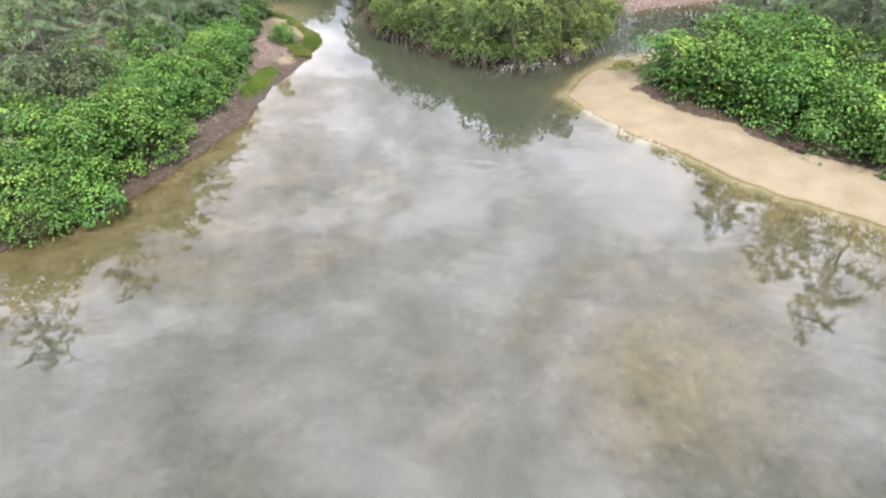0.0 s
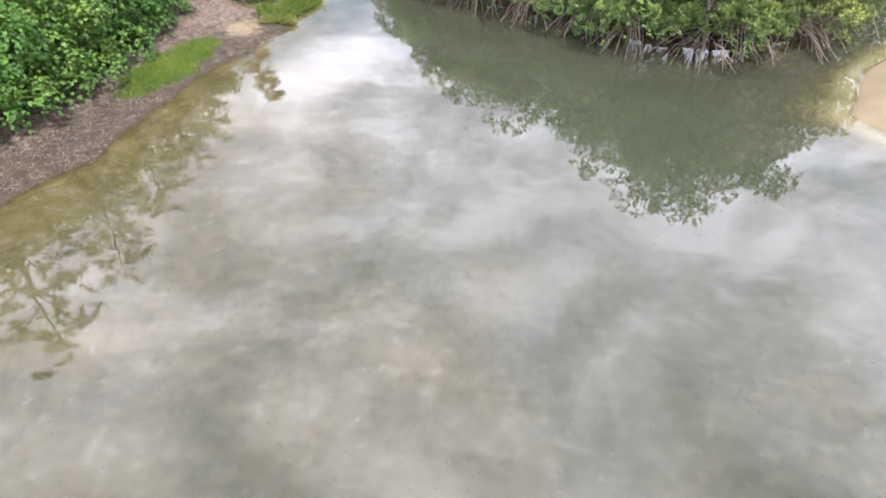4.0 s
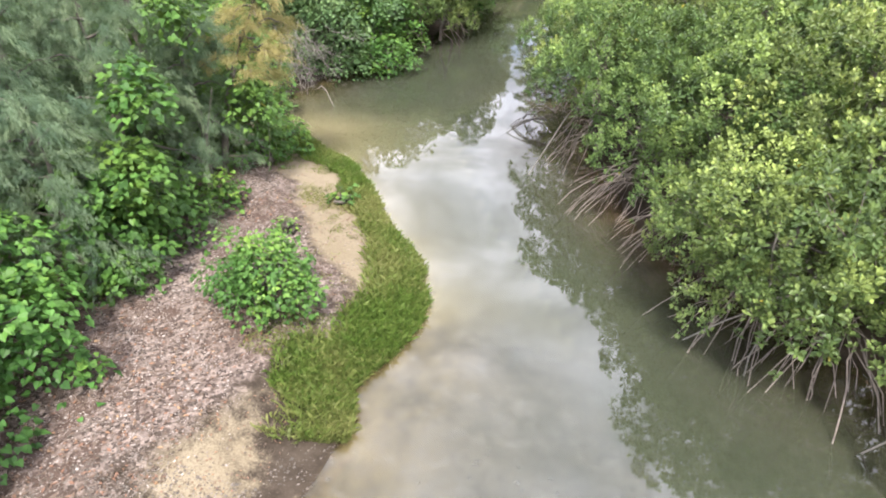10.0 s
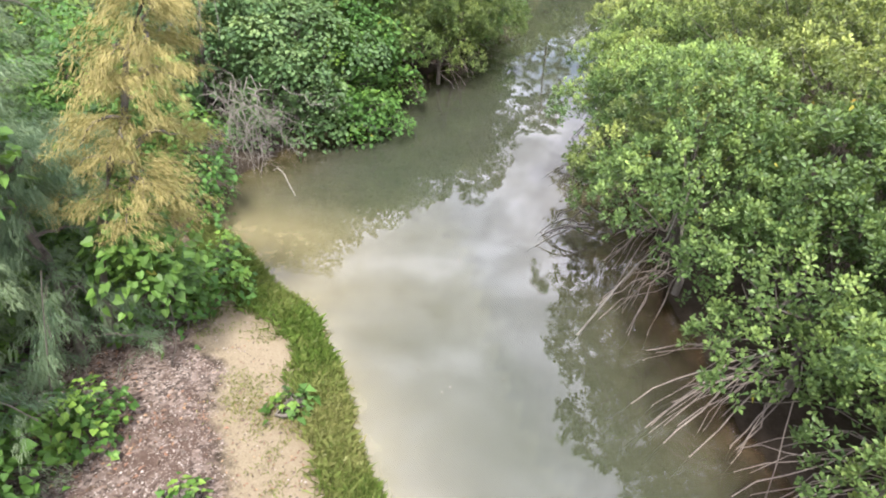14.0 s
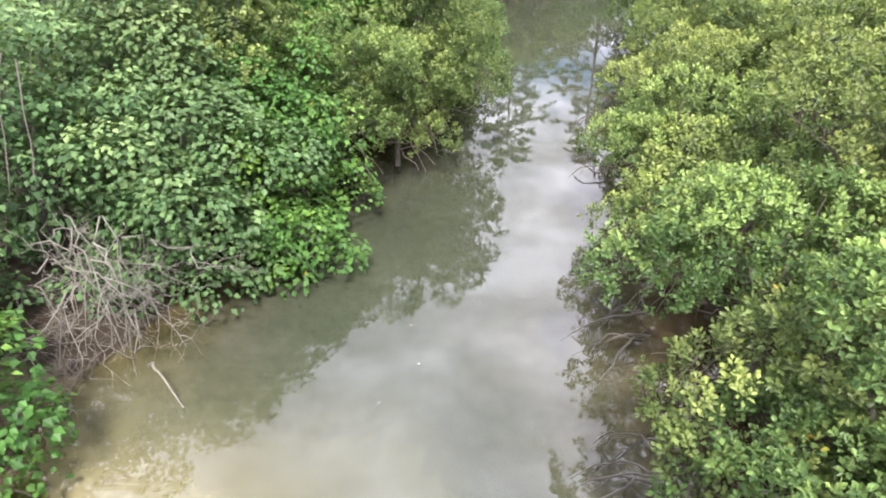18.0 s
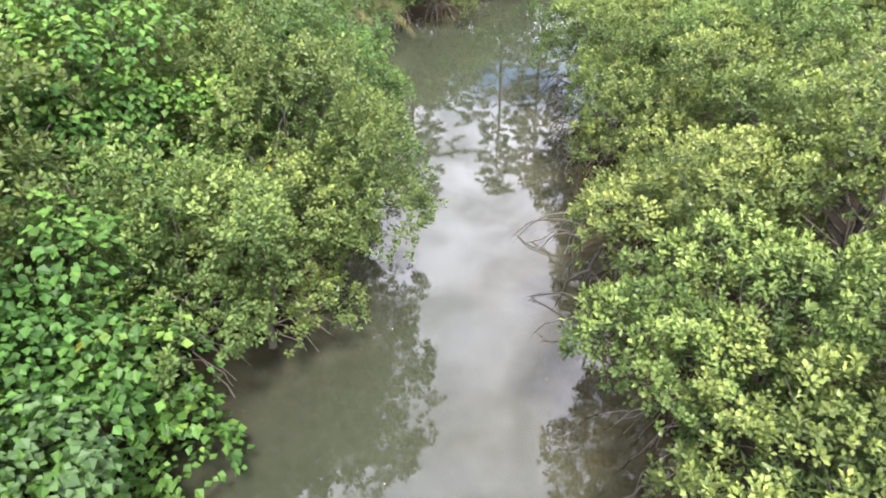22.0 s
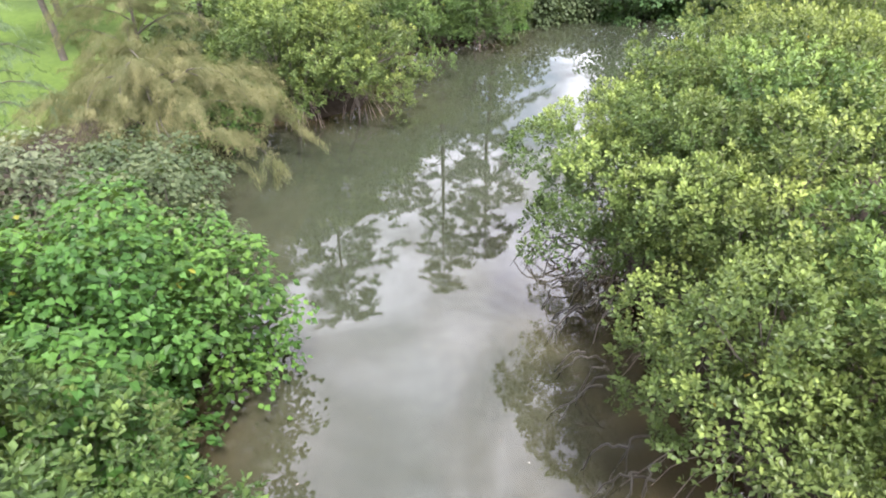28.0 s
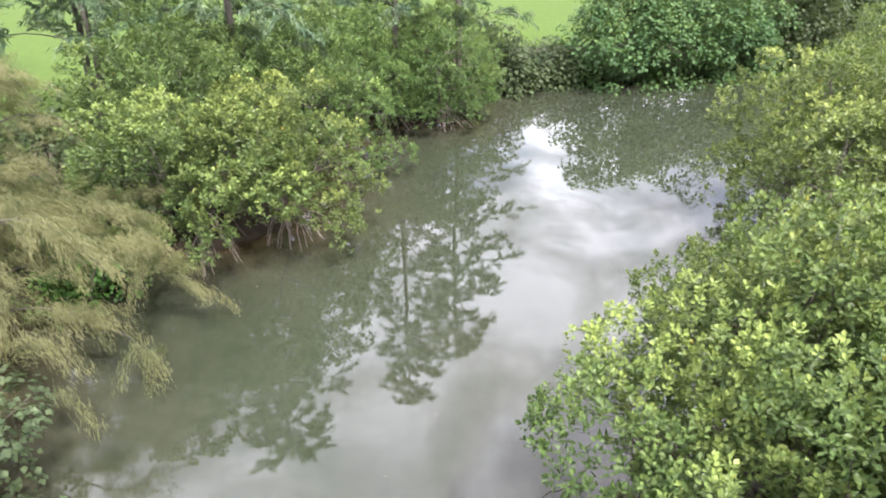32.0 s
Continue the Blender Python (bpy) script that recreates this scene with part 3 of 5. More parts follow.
def terrain(x, y):
    """Height of the earth and its covers at plan points."""
    x, y = np.asarray(x, float), np.asarray(y, float)
    wob = 0.22 * waves(2.2 * x, 2.2 * y, 3) + 0.10 * waves(4.5 * x, 4.5 * y, 4)
    dw, ds, dm = signed(POLY_WEST, x, y) + wob + 0.40 * smooth(34.5, 36.5, y) * (1 - smooth(39.2, 40.4, y)) + 0.14 * waves(6 * x, 6 * y, 7) * (1 - smooth(40, 43, y)) + 0.30 * waves(3.2 * x, 3.2 * y, 6) * smooth(26, 30, y) * (1 - smooth(40, 43, y)) - 1.1 * smooth(52, 56, y) * (1 - smooth(78, 81, y)), signed(POLY_SPIT, x, y) + wob, signed(POLY_MANG, x, y) + wob - 1.0
    d = np.maximum(np.maximum(dw, ds), dm)
    west, spit, mang = dw >= d - 1e-6, ds >= d - 1e-6, dm >= d - 1e-6
    upper = smooth(50, 53, y)
    rise = np.where(spit, 0.55 * (1 - np.exp(-np.maximum(d, 0) / 2.2)), np.where(mang, 0.10 * (1 - np.exp(-np.maximum(d, 0) / 2.0)),
                    0.38 * (1 - np.exp(-np.maximum(d, 0) / 1.5)) + 0.25 * smooth(3, 12, d) + 0.8 * smooth(90, 97, y) * smooth(0.2, 3, d)))
    deep = 0.19 + 0.18 * smooth(34, 44, y) + 0.10 * waves(0.8 * x, 0.8 * y, 8) + 0.7 * smooth(30, 44, y) * (1 - smooth(46, 54, y)) * np.exp(-np.maximum(-dm, 0) / 7.0) + 0.30 * smooth(46, 56, y) + 0.35 * np.exp(-((x - 4) ** 2 + (y - 33) ** 2) / 30)
    deep = deep * (1 - 0.85 * np.exp(-((x + 13.4) / 2.0) ** 2 - ((y - 49.4) / 1.15) ** 2))
    deep = deep * (1 - 0.7 * np.exp(-((x - 7.5) ** 2 + (y - 12.5) ** 2) / 16.0))
    fall = -deep * (1 - np.exp(-np.maximum(-d, 0) / np.where(mang, 3.2 + 3.0 * smooth(46, 54, y), np.where(west, 3.6 + 3.4 * smooth(27, 32, y) * (1 - smooth(41, 44, y)) - 1.9 * smooth(40, 43, y) * (1 - smooth(47, 48.5, y)), 3.6))))
    z = np.where(d > 0, rise + 0.015 * smooth(0, 0.2, d), fall - 0.03 * smooth(0, 0.25, -d)) + 0.025 * waves(3 * x, 3 * y, 5) * np.where(d > 0, 1, 0.8) * smooth(0, 0.4, np.abs(d))
    # covers
    zero = np.zeros_like(d)
    sand = np.where(spit, smooth(-0.9, -0.3, d) * (1 - smooth(3.0, 3.9, d + 0.5 * waves(2 * x, 2 * y, 9))), zero)
    sand = np.maximum(sand, np.where(west, smooth(41.2, 43, y) * (1 - upper) * (1 - smooth(0.8, 2.4, d + 0.6 * waves(2.4 * x, 2.4 * y, 19))) * 0.92, 0))
    sand = np.maximum(sand, np.where(west, 0.70 * np.exp(-(((x + 10.0) / 0.9) ** 2 + ((y - 38.6) / 1.35) ** 2) ** 0.9 + 0.45 * waves(5 * x, 5 * y, 14)), 0))
    sand = np.maximum(sand, np.exp(-(((x + 13.4) / 2.0) ** 2 + ((y - 49.3) / 1.2) ** 2) ** 2 + 0.5 * waves(4 * x, 4 * y, 15)) * np.where(y > 46.5, 1, 0))
    sand = np.maximum(sand, np.where(west, 0.6 * smooth(22, 27, y) * (1 - smooth(40.0, 41.5, y)) * (1 - smooth(-0.35, 0.25, d + 0.4 * waves(3 * x, 3 * y, 25))), 0))
    sand = np.maximum(sand, 0.75 * np.exp(-(((x + 16.6) / 2.6) ** 2 + ((y - 87.4) / 1.8) ** 2) ** 1.5 + 0.4 * waves(2 * x, 2 * y, 24)))
    sand = np.clip(sand, 0, 1)
    gravel = np.where(west & (y > 22), smooth(0.2, 0.8, d) * (1 - smooth(50, 51, y)) * (0.47 * smooth(24, 27, y) + 0.48 * smooth(36.5, 39.5, y)) * (0.35 + 0.65 * smooth(0.5, 1.5, d)), zero)
    gravel *= 1 - np.clip(sand * 1.1, 0, 1)
    gravel = np.maximum(gravel, np.where(mang, 0.9 * smooth(12, 14.5, x + waves(x, y, 16)) * (1 - smooth(52, 57, y + 2 * waves(x, y, 17) - 0.25 * (x - 14))), 0))
    turf = np.where(west, smooth(3.0, 5.5, d) * smooth(70, 76, y), zero) * (1 - np.exp(-(((x + 16.4) / 2.2) ** 2 + ((y - 87.5) / 3.5) ** 2) ** 2))
    turf = np.maximum(turf, np.where(west, smooth(8, 12, d) * smooth(50, 60, y), 0))
    turf = np.maximum(turf, np.where(west, 0.8 * (1 - smooth(-30, -23, x + 2.5 * waves(0.8 * x, 0.8 * y, 18))), 0))
    turf = np.maximum(turf, np.where(spit, np.exp(-(((x - 11.4) / 1.6) ** 2 + ((y - 37.5) / 1.3) ** 2)) * 0.45, 0))
    turf = np.maximum(turf, np.where(spit, 0.8 * smooth(6, 11, d + 1.5 * waves(x, y, 19)), 0))
    turf = np.clip(turf + np.where((y > 130) & west, 1, 0), 0, 1)
    mud = np.where(mang, np.exp(-np.maximum(-d, 0) / 1.8), np.where(west, np.exp(-np.maximum(-d, 0) / 1.6) * smooth(52, 56, y), 0))
    return z, np.stack([sand, gravel, turf], -1), mud, d


def height(x, y):
    return float(terrain(np.array([x]), np.array([y]))[0][0])


def axis_steps(a, b, step, far):
    core = np.arange(a, b + 1e-6, step)
    grow = step * np.cumsum(1.35 ** np.arange(1, 28))
    grow = grow[grow < far]
    return np.r_[a - grow[::-1], core, b + grow]


def sheet(xs, ys):
    gx, gy = np.meshgrid(xs, ys)
    nx, ny = len(xs), len(ys)
    i, j = np.meshgrid(np.arange(nx - 1), np.arange(ny - 1))
    a = (j * nx + i).ravel()
    return gx.ravel(), gy.ravel(), np.stack([a, a + 1, a + nx + 1, a + nx], 1)


gx, gy, gf = sheet(axis_steps(-20, 22, 0.27, 2600), axis_steps(16, 102, 0.27, 2600))
gz, gcov, gmud, gd = terrain(gx, gy)
ground = new("ground", mesh_np("ground", np.stack([gx, gy, gz], 1), gf, ground_material(), True, {"cover": gcov, "mud": gmud}))
tagged(ground, "sandy and muddy river banks with shell gravel and a silty bed", "ground", kind="structure")

wx, wy, wf = sheet(axis_steps(-20, 22, 0.27, 120), axis_steps(16, 102, 0.27, 120))
wz, wcov, wmud, wd = terrain(wx, wy)
calm = 0.12 + 0.42 * (1 - smooth(24, 40, wy)) + 0.12 * smooth(84, 92, wy)
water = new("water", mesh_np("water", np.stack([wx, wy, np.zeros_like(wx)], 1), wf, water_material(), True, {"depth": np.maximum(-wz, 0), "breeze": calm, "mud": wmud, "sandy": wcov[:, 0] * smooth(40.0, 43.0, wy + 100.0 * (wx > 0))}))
tagged(water, "calm silty grey-green river reflecting cloud and trees", "river", kind="structure")

# ---- trees ----


def crown_lobes(r, z0, z1, n, rng, fat=0.42, flat=0.8):
    """Rounded masses that make up a crown between two heights."""
    out = []
    for k in range(n):
        a, q = 2.4 * k + rng.uniform(-0.4, 0.4), math.sqrt((k + 0.5) / n)
        rad = r * fat * rng.uniform(0.6, 1.2)
        zc = z0 + (z1 - z0) * (0.86 - 0.80 * q ** 1.7) + rng.uniform(-0.2, 0.2) * (z1 - z0)
        zc = max(z0 + rad * flat * 0.6, min(zc, z1 - rad * flat))
        out.append(((math.cos(a) * q * (r - rad * 0.7), math.sin(a) * q * (r - rad * 0.7), zc), (rad, rad, rad * flat)))
    return out


def crown_pads(r, z0, z1, rng, pad=0.40, low=-0.25, gap=3.0, fringe=0):
    """Leafy pads at the branch ends, set on an uneven crown with gaps between them."""
    c, a = np.array([0, 0, z0 + (z1 - z0) * 0.42]), np.array([r * 0.9, r * 0.9, (z1 - z0) * 0.54])
    n = int(max(9, 2.6 * np.pi * r * (z1 - z0) * 0.95 / (pad * gap) ** 2))
    ph = rng.uniform(0, 6.28, 3)
    out = []
    for k in range(n):
        uz = low + (1 - low) * (k + 0.5) / n
        az = 2.39996 * k + rng.normal(0, 0.35)
        s = math.sqrt(max(1 - uz * uz, 0))
        swell = 1 + 0.14 * math.sin(2 * az + ph[0]) + 0.12 * math.sin(3 * az + 4 * uz + ph[1]) + 0.08 * math.sin(5 * az - 6 * uz + ph[2])
        p = c + a * [math.cos(az) * s, math.sin(az) * s, uz] * swell * rng.uniform(0.58, 1.12)
        q = pad * rng.uniform(0.55, 1.3)
        p[2] = max(p[2], z0 + q * 0.4)
        out.append((tuple(p), (q, q, q * 0.74)))
    for k in range(fringe):
        az = 6.2832 * k / fringe + rng.normal(0, 0.15)
        q, s = pad * rng.uniform(0.7, 1.1), r * rng.uniform(0.62, 0.95)
        out.append(((math.cos(az) * s, math.sin(az) * s, z0 + q * rng.uniform(0.1, 0.7)), (q, q, q * 0.8)))
    return out


def stem_parts(tree, lobes, top, radius, mat, rng, foot=0.0, limbs=5):
    lean = rng.normal(0, 0.12, 2)
    end = np.array([lean[0] * top, lean[1] * top, top])
    path = wander((0, 0, foot - 0.15), end, 7, 0.05, rng)
    part("trunk", mesh_np("trunk", *tube(path, np.linspace(radius, radius * 0.45, 7), 8), mat, True), tree)
    order = rng.permutation(len(lobes))[:limbs]
    for i in order:
        s = path[rng.integers(2, 6)]
        c = np.array(lobes[i][0])
        me = mesh_np("limb", *tube(wander(s, c, 6, 0.06, rng), np.linspace(radius * 0.5, radius * 0.16, 6), 5), mat, True)
        part("limb", me, tree)


def branchwork_mesh(lobes, n, mat, rng, foot):
    """Fine branchwork inside a crown."""
    pcs = []
    for _ in range(n):
        c, r = lobes[rng.integers(len(lobes))]
        u = unit(rng.normal(0, 1, 3))
        e = np.array(c) + u * np.array(r) * 0.95
        pcs.append(tube(wander(np.array(c) * [0.5, 0.5, 0.6] + [0, 0, foot], e, 4, 0.07, rng), np.linspace(0.014, 0.005, 4), 3))
    return mesh_np("branchwork", *joined(pcs), mat)


def prop_root(start, foot, rng, r0=0.028, arch=0.25):
    n = 7
    s = np.linspace(0, 1, n)
    p = np.asarray(start)[None] * (1 - s)[:, None] + np.asarray(foot)[None] * s[:, None]
    p[:, 2] += arch * np.sin(np.pi * s) * (1 - 0.3 * s)
    p[1:-1] += rng.normal(0, 0.03, (n - 2, 3))
    return tube(p, np.linspace(r0, r0 * 0.6, n), 4)


def mangrove(x, y, h, r, seed, face=None, roots=0, skirt=0.9, dens=70, size=0.085, young=0.35, pad=0.46, low=-0.25, fringe=0, mat=None, whorl=8, leaf=False, label="", reach=1.0, sticks=0):
    rng = np.random.default_rng(seed)
    z = max(height(x, y), -0.4)
    tree = empty("mangrove_tree", x, y, z, label or "olive-green mangrove tree with leaf whorls and arching prop roots", "tree", "mangroves along the river")
    boughs = crown_pads(r, skirt, h, rng, pad * 1.75, low, 2.15, fringe)
    stem_parts(tree, boughs, h * 0.66, 0.065, MAT_BARK, rng, 0.5 if roots else 0.0, 6)
    p, nr, up, at = shell_points(boughs, dens, rng, low=-0.15, clump=6, size=size * 1.25, depth=(0.94, 1.05))
    mood = rng.uniform(-0.10, 0.10)
    bough_age = rng.uniform(0.15, 1.25, len(boughs))[at]
    # upward sides of boughs painted paler as lit tops, mixed with young growth
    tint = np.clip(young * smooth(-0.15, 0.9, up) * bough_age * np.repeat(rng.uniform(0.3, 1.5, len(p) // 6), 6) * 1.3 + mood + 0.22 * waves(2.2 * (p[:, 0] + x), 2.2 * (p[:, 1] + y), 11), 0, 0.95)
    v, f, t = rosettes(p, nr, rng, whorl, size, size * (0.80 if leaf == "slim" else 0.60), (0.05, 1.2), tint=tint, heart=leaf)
    # inner leaves take no tint, so gaps are darker by colour
    p2, n2, _, _ = shell_points(boughs, dens * 0.12, rng, low=-0.6, clump=3, size=0.12, depth=(0.35, 0.70))
    v2, f2, t2 = rosettes(p2, n2, rng, 5, size * 1.45, size * 0.85, tint=np.zeros(len(p2)), heart="slim")
    vv, ff = joined([(v, f), (v2, f2)])
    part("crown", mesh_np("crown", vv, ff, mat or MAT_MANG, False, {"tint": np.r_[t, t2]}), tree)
    tagged(part("branchwork", branchwork_mesh(boughs, 30, MAT_BARK, rng, 0.3), tree), kind="stuff")
    for k in range(roots):
        a = (face if face is not None else 0) + rng.normal(0, 0.8)
        dist = rng.uniform(0.7, 2.0) * reach
        fx, fy = math.cos(a) * dist, math.sin(a) * dist
        fz = min(height(x + fx, y + fy), 0.05) - z - 0.05
        st = (math.cos(a) * dist * rng.uniform(0.05, 0.3), math.sin(a) * dist * rng.uniform(0.05, 0.3), rng.uniform(0.55, 1.25))
        part("prop_root", mesh_np("prop_root", *prop_root(st, (fx, fy, fz), rng, rng.uniform(0.007, 0.015), rng.uniform(0.05, 0.5)), MAT_ROOT, True), tree)
    for k in range(sticks):
        a = (face or 0) + rng.normal(0, 0.7)
        st = np.array([math.cos(a) * r * rng.uniform(0.1, 0.6), math.sin(a) * r * rng.uniform(0.1, 0.6), h * rng.uniform(0.5, 0.85)])
        a += rng.normal(0, 0.7)
        fx, fy = math.cos(a) * r * rng.uniform(0.8, 1.35), math.sin(a) * r * rng.uniform(0.8, 1.35)
        me = mesh_np("prop_root", *tube(wander(st, (fx, fy, -z - 0.1), 7, 0.05, rng), np.linspace(0.018, 0.012, 7), 5), MAT_DEAD, True)
        part("prop_root", me, tree, "long pale bare root leaning through the leaves")
    return tree


def broadleaf(x, y, h, r, seed, mat=None, dens=115, size=0.15, skirt=0.15, lobes_n=19, young=0.3, name="hibiscus_tree", label="", flat=0.8, fat=0.34, heart=True, limbs=5):
    rng = np.random.default_rng(seed)
    z = max(height(x, y), 0.0)
    tree = empty(name, x, y, z, label or "dense bright green sea hibiscus with heart-shaped leaves", "tree", "broad-leaved trees on the banks")
    lobes = crown_pads(r, skirt, h, rng, min(0.56, r * 0.38), -0.4, 2.4, int(5 * r)) if r > 0.7 else crown_lobes(r, skirt, h, lobes_n, rng, fat, flat)
    core = [((0, 0, skirt + (h - skirt) * 0.45), (r * 0.62, r * 0.62, (h - skirt) * 0.34))]
    stem_parts(tree, lobes, h * 0.6, 0.06 if limbs else 0.012, MAT_BARK, rng, 0.0, limbs)
    p, nr, up, at = shell_points(lobes, dens, rng, low=-0.6 if name in ("bank_shrub", "fringe_shrub") else -0.15, clump=9, size=size * 1.25, depth=(0.92, 1.08))
    # tint grows with height and upward facing: top light painted into the leaves
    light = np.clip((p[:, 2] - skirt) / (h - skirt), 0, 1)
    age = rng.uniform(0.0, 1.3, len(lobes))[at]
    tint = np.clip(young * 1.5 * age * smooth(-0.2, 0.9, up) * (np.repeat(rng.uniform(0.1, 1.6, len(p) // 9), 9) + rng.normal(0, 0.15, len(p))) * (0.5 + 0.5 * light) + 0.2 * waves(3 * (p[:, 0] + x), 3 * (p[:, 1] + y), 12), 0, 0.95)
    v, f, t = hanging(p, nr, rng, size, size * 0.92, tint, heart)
    # core leaves take no tint, which darkens the crown's inside by colour
    p2, n2, _, _ = shell_points(core, 60, rng, low=-0.8, depth=(0.8, 1.1))
    v2, f2, t2 = hanging(p2, n2, rng, 0.15, 0.15, np.zeros(len(p2)), "slim")
    vv, ff = joined([(v, f), (v2, f2)])
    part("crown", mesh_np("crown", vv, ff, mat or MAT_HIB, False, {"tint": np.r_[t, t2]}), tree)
    if limbs:
        tagged(part("branchwork", branchwork_mesh(lobes, 16, MAT_BARK, rng, 0.1), tree), kind="stuff")
    return tree


def ironwood(x, y, h, r, seed, low=0.14, limbs=50, strands=720, mat=None, label="", width=0.010, length=0.16, droop=0.6, lean=(0, 0), per=45, fluff=0.016):
    """Casuarina: straight trunk, ascending limbs, grey-green hanging needles."""
    rng = np.random.default_rng(seed)
    z = height(x, y)
    tree = empty("ironwood_tree", x, y, z, label or "feathery grey-green ironwood tree with drooping needle branchlets", "tree", "ironwoods behind the banks")
    path = wander((0, 0, -0.2), (lean[0], lean[1], h), 10, 0.06, rng)
    part("trunk", mesh_np("trunk", *tube(path, np.linspace(0.045 + h * 0.009, 0.015, 10), 8), MAT_BARK, True), tree)
    V, F, T, off = [], [], [], 0
    for k in range(limbs):
        s = low + (0.97 - low) * (k + 0.5) / limbs
        st = path[0] * (1 - s) + path[-1] * s
        a = 2.4 * k + rng.uniform(-0.5, 0.5)
        ln = r * (1.05 - 0.75 * ((s - low) / (1 - low)) ** 1.3) * rng.uniform(0.7, 1.15)
        rise = rng.uniform(0.15, 0.5) * ln
        tt = np.linspace(0, 1, 8)[:, None]
        mid = np.array([math.cos(a) * ln, math.sin(a) * ln, 0])
        limb = st + mid * tt + UP * (rise * np.sin(tt * 1.9) - droop * ln * 0.35 * tt ** 3) + np.cumsum(rng.normal(0, 0.03, (8, 3)), 0)
        if k % 2 == 0:
            part("limb", mesh_np("limb", *tube(limb, np.linspace(0.028, 0.007, 8), 4), MAT_BARK, True), tree)
        # drooping branchlets, each a soft plume of needles
        nb = max(int(strands / per), 4)
        m = nb * per
        q = rng.uniform(0.06, 1.0, nb) ** 0.75
        idx = np.clip((q * 7).astype(int), 0, 6)
        fr = (q * 7 - idx)[:, None]
        root = limb[idx] * (1 - fr) + limb[idx + 1] * fr
        pd = unit(rng.normal(0, 0.8, (nb, 3)) * [1, 1, 0.4] + mid / ln * 0.9 + UP * 0.3)
        bl = (0.40 + 0.17 * ln) * rng.uniform(0.6, 1.3, nb)
        s1 = rng.uniform(0.05, 1.0, (nb, per))
        pos = root[:, None] + pd[:, None] * (s1 * bl[:, None])[..., None] - UP * (droop * 0.55 * bl[:, None] * s1 ** 2)[..., None]
        pos += rng.normal(0, fluff + width * 0.9, (nb, per, 3))
        tang = unit(pd[:, None] - UP * (droop * 1.1 * s1)[..., None])
        d = unit(tang * 0.9 + rng.normal(0, 0.34, (nb, per, 3)) - UP * droop * 0.4)
        L = length * rng.uniform(0.5, 1.2, (nb, per)) * (1.1 - 0.5 * s1)
        pos, d, L = pos.reshape(-1, 3), d.reshape(-1, 3), L.reshape(-1)
        sd = unit(np.cross(d, rng.normal(0, 1, (m, 3)))) * width * 0.5
        v = np.stack([pos - sd, pos + sd, pos + d * L[:, None] - UP * 0.03], 1).reshape(-1, 3)
        V.append(v)
        F.append(np.arange(m * 3).reshape(-1, 3) + off)
        off += m * 3
        T.append(np.repeat(np.clip(np.repeat(rng.normal(0.15, 0.22, nb), per) + 0.5 * s1.ravel() - 0.1, 0, 1), 3))
    part("crown", mesh_np("crown", np.concatenate(V), np.concatenate(F), mat or MAT_CAS, False, {"tint": np.concatenate(T)}), tree)
    return tree


def dead_bush(x, y, h, r, seed, n=60, label="", name="dead_bush", thick=0.03, cascade=False):
    rng = np.random.default_rng(seed)
    tree = empty(name, x, y, max(height(x, y), 0), label or "bare bleached grey tangle of dead branches", "dead shrub")
    for k in range(n // 6):
        a = rng.uniform(0, 6.28)
        e = np.array([math.cos(a) * r * rng.uniform(0.3, 1), math.sin(a) * r * rng.uniform(0.3, 1), h * rng.uniform(0.35, 1)])
        s = (rng.normal(0, 0.1), rng.normal(0, 0.1), 0)
        if cascade and k > 3:
            a = -0.7 + rng.normal(0, 1.0)
            s = (rng.normal(-0.3, 0.4) * r, rng.normal(0.2, 0.35) * r, h * rng.uniform(0.35, 1.0))
            e = np.array([s[0] + math.cos(a) * r * rng.uniform(0.4, 1.1), s[1] + math.sin(a) * r * rng.uniform(0.4, 1.1), max(0.12, s[2] * rng.uniform(0.1, 0.95))])
        path = wander(s, e, 8, 0.10 if cascade else 0.07, rng)
        pcs = [tube(path, np.linspace(thick, thick * 0.35, 8), 5)]
        for j in range(9):
            i = rng.integers(3, 8)
            d = unit(e * [1, 1, 0.3] / max(np.linalg.norm(e), 0.1) + rng.normal(0, 0.8, 3)) * rng.uniform(0.25, 0.7) * r * 0.6
            sub = wander(path[i], path[i] + d, 5, 0.04, rng)
            pcs.append(tube(sub, np.linspace(thick * 0.4, thick * 0.12, 5), 4))
            for _ in range(2):
                d2 = unit(d + rng.normal(0, 0.25, 3)) * rng.uniform(0.12, 0.35)
                pcs.append(tube(wander(sub[3], sub[3] + d2, 3, 0.02, rng), np.linspace(thick * 0.2, thick * 0.08, 3), 3))
        part("branch", mesh_np("branch", *joined(pcs), MAT_DEAD, True), tree)
    return tree


def along_line(pts, spacing, offset, start=0.0):
    """Points at even steps beside a line, offset to its right, with the way back to the line."""
    P = np.array(pts, float)
    seg = np.linalg.norm(np.diff(P, axis=0), axis=1)
    cum = np.r_[0, np.cumsum(seg)]
    out = []
    s = start
    while s < cum[-1]:
        i = min(np.searchsorted(cum, s, side="right") - 1, len(seg) - 1)
        f = (s - cum[i]) / seg[i]
        q = P[i] * (1 - f) + P[i + 1] * f
        lo, hi = max(i - 1, 0), min(i + 2, len(P) - 1)
        tdir = unit((P[hi] - P[lo])[None])[0]
        nrm = np.array([tdir[1], -tdir[0]])
        out.append((q + nrm * offset, math.atan2(-nrm[1], -nrm[0])))
        s += spacing
    return out


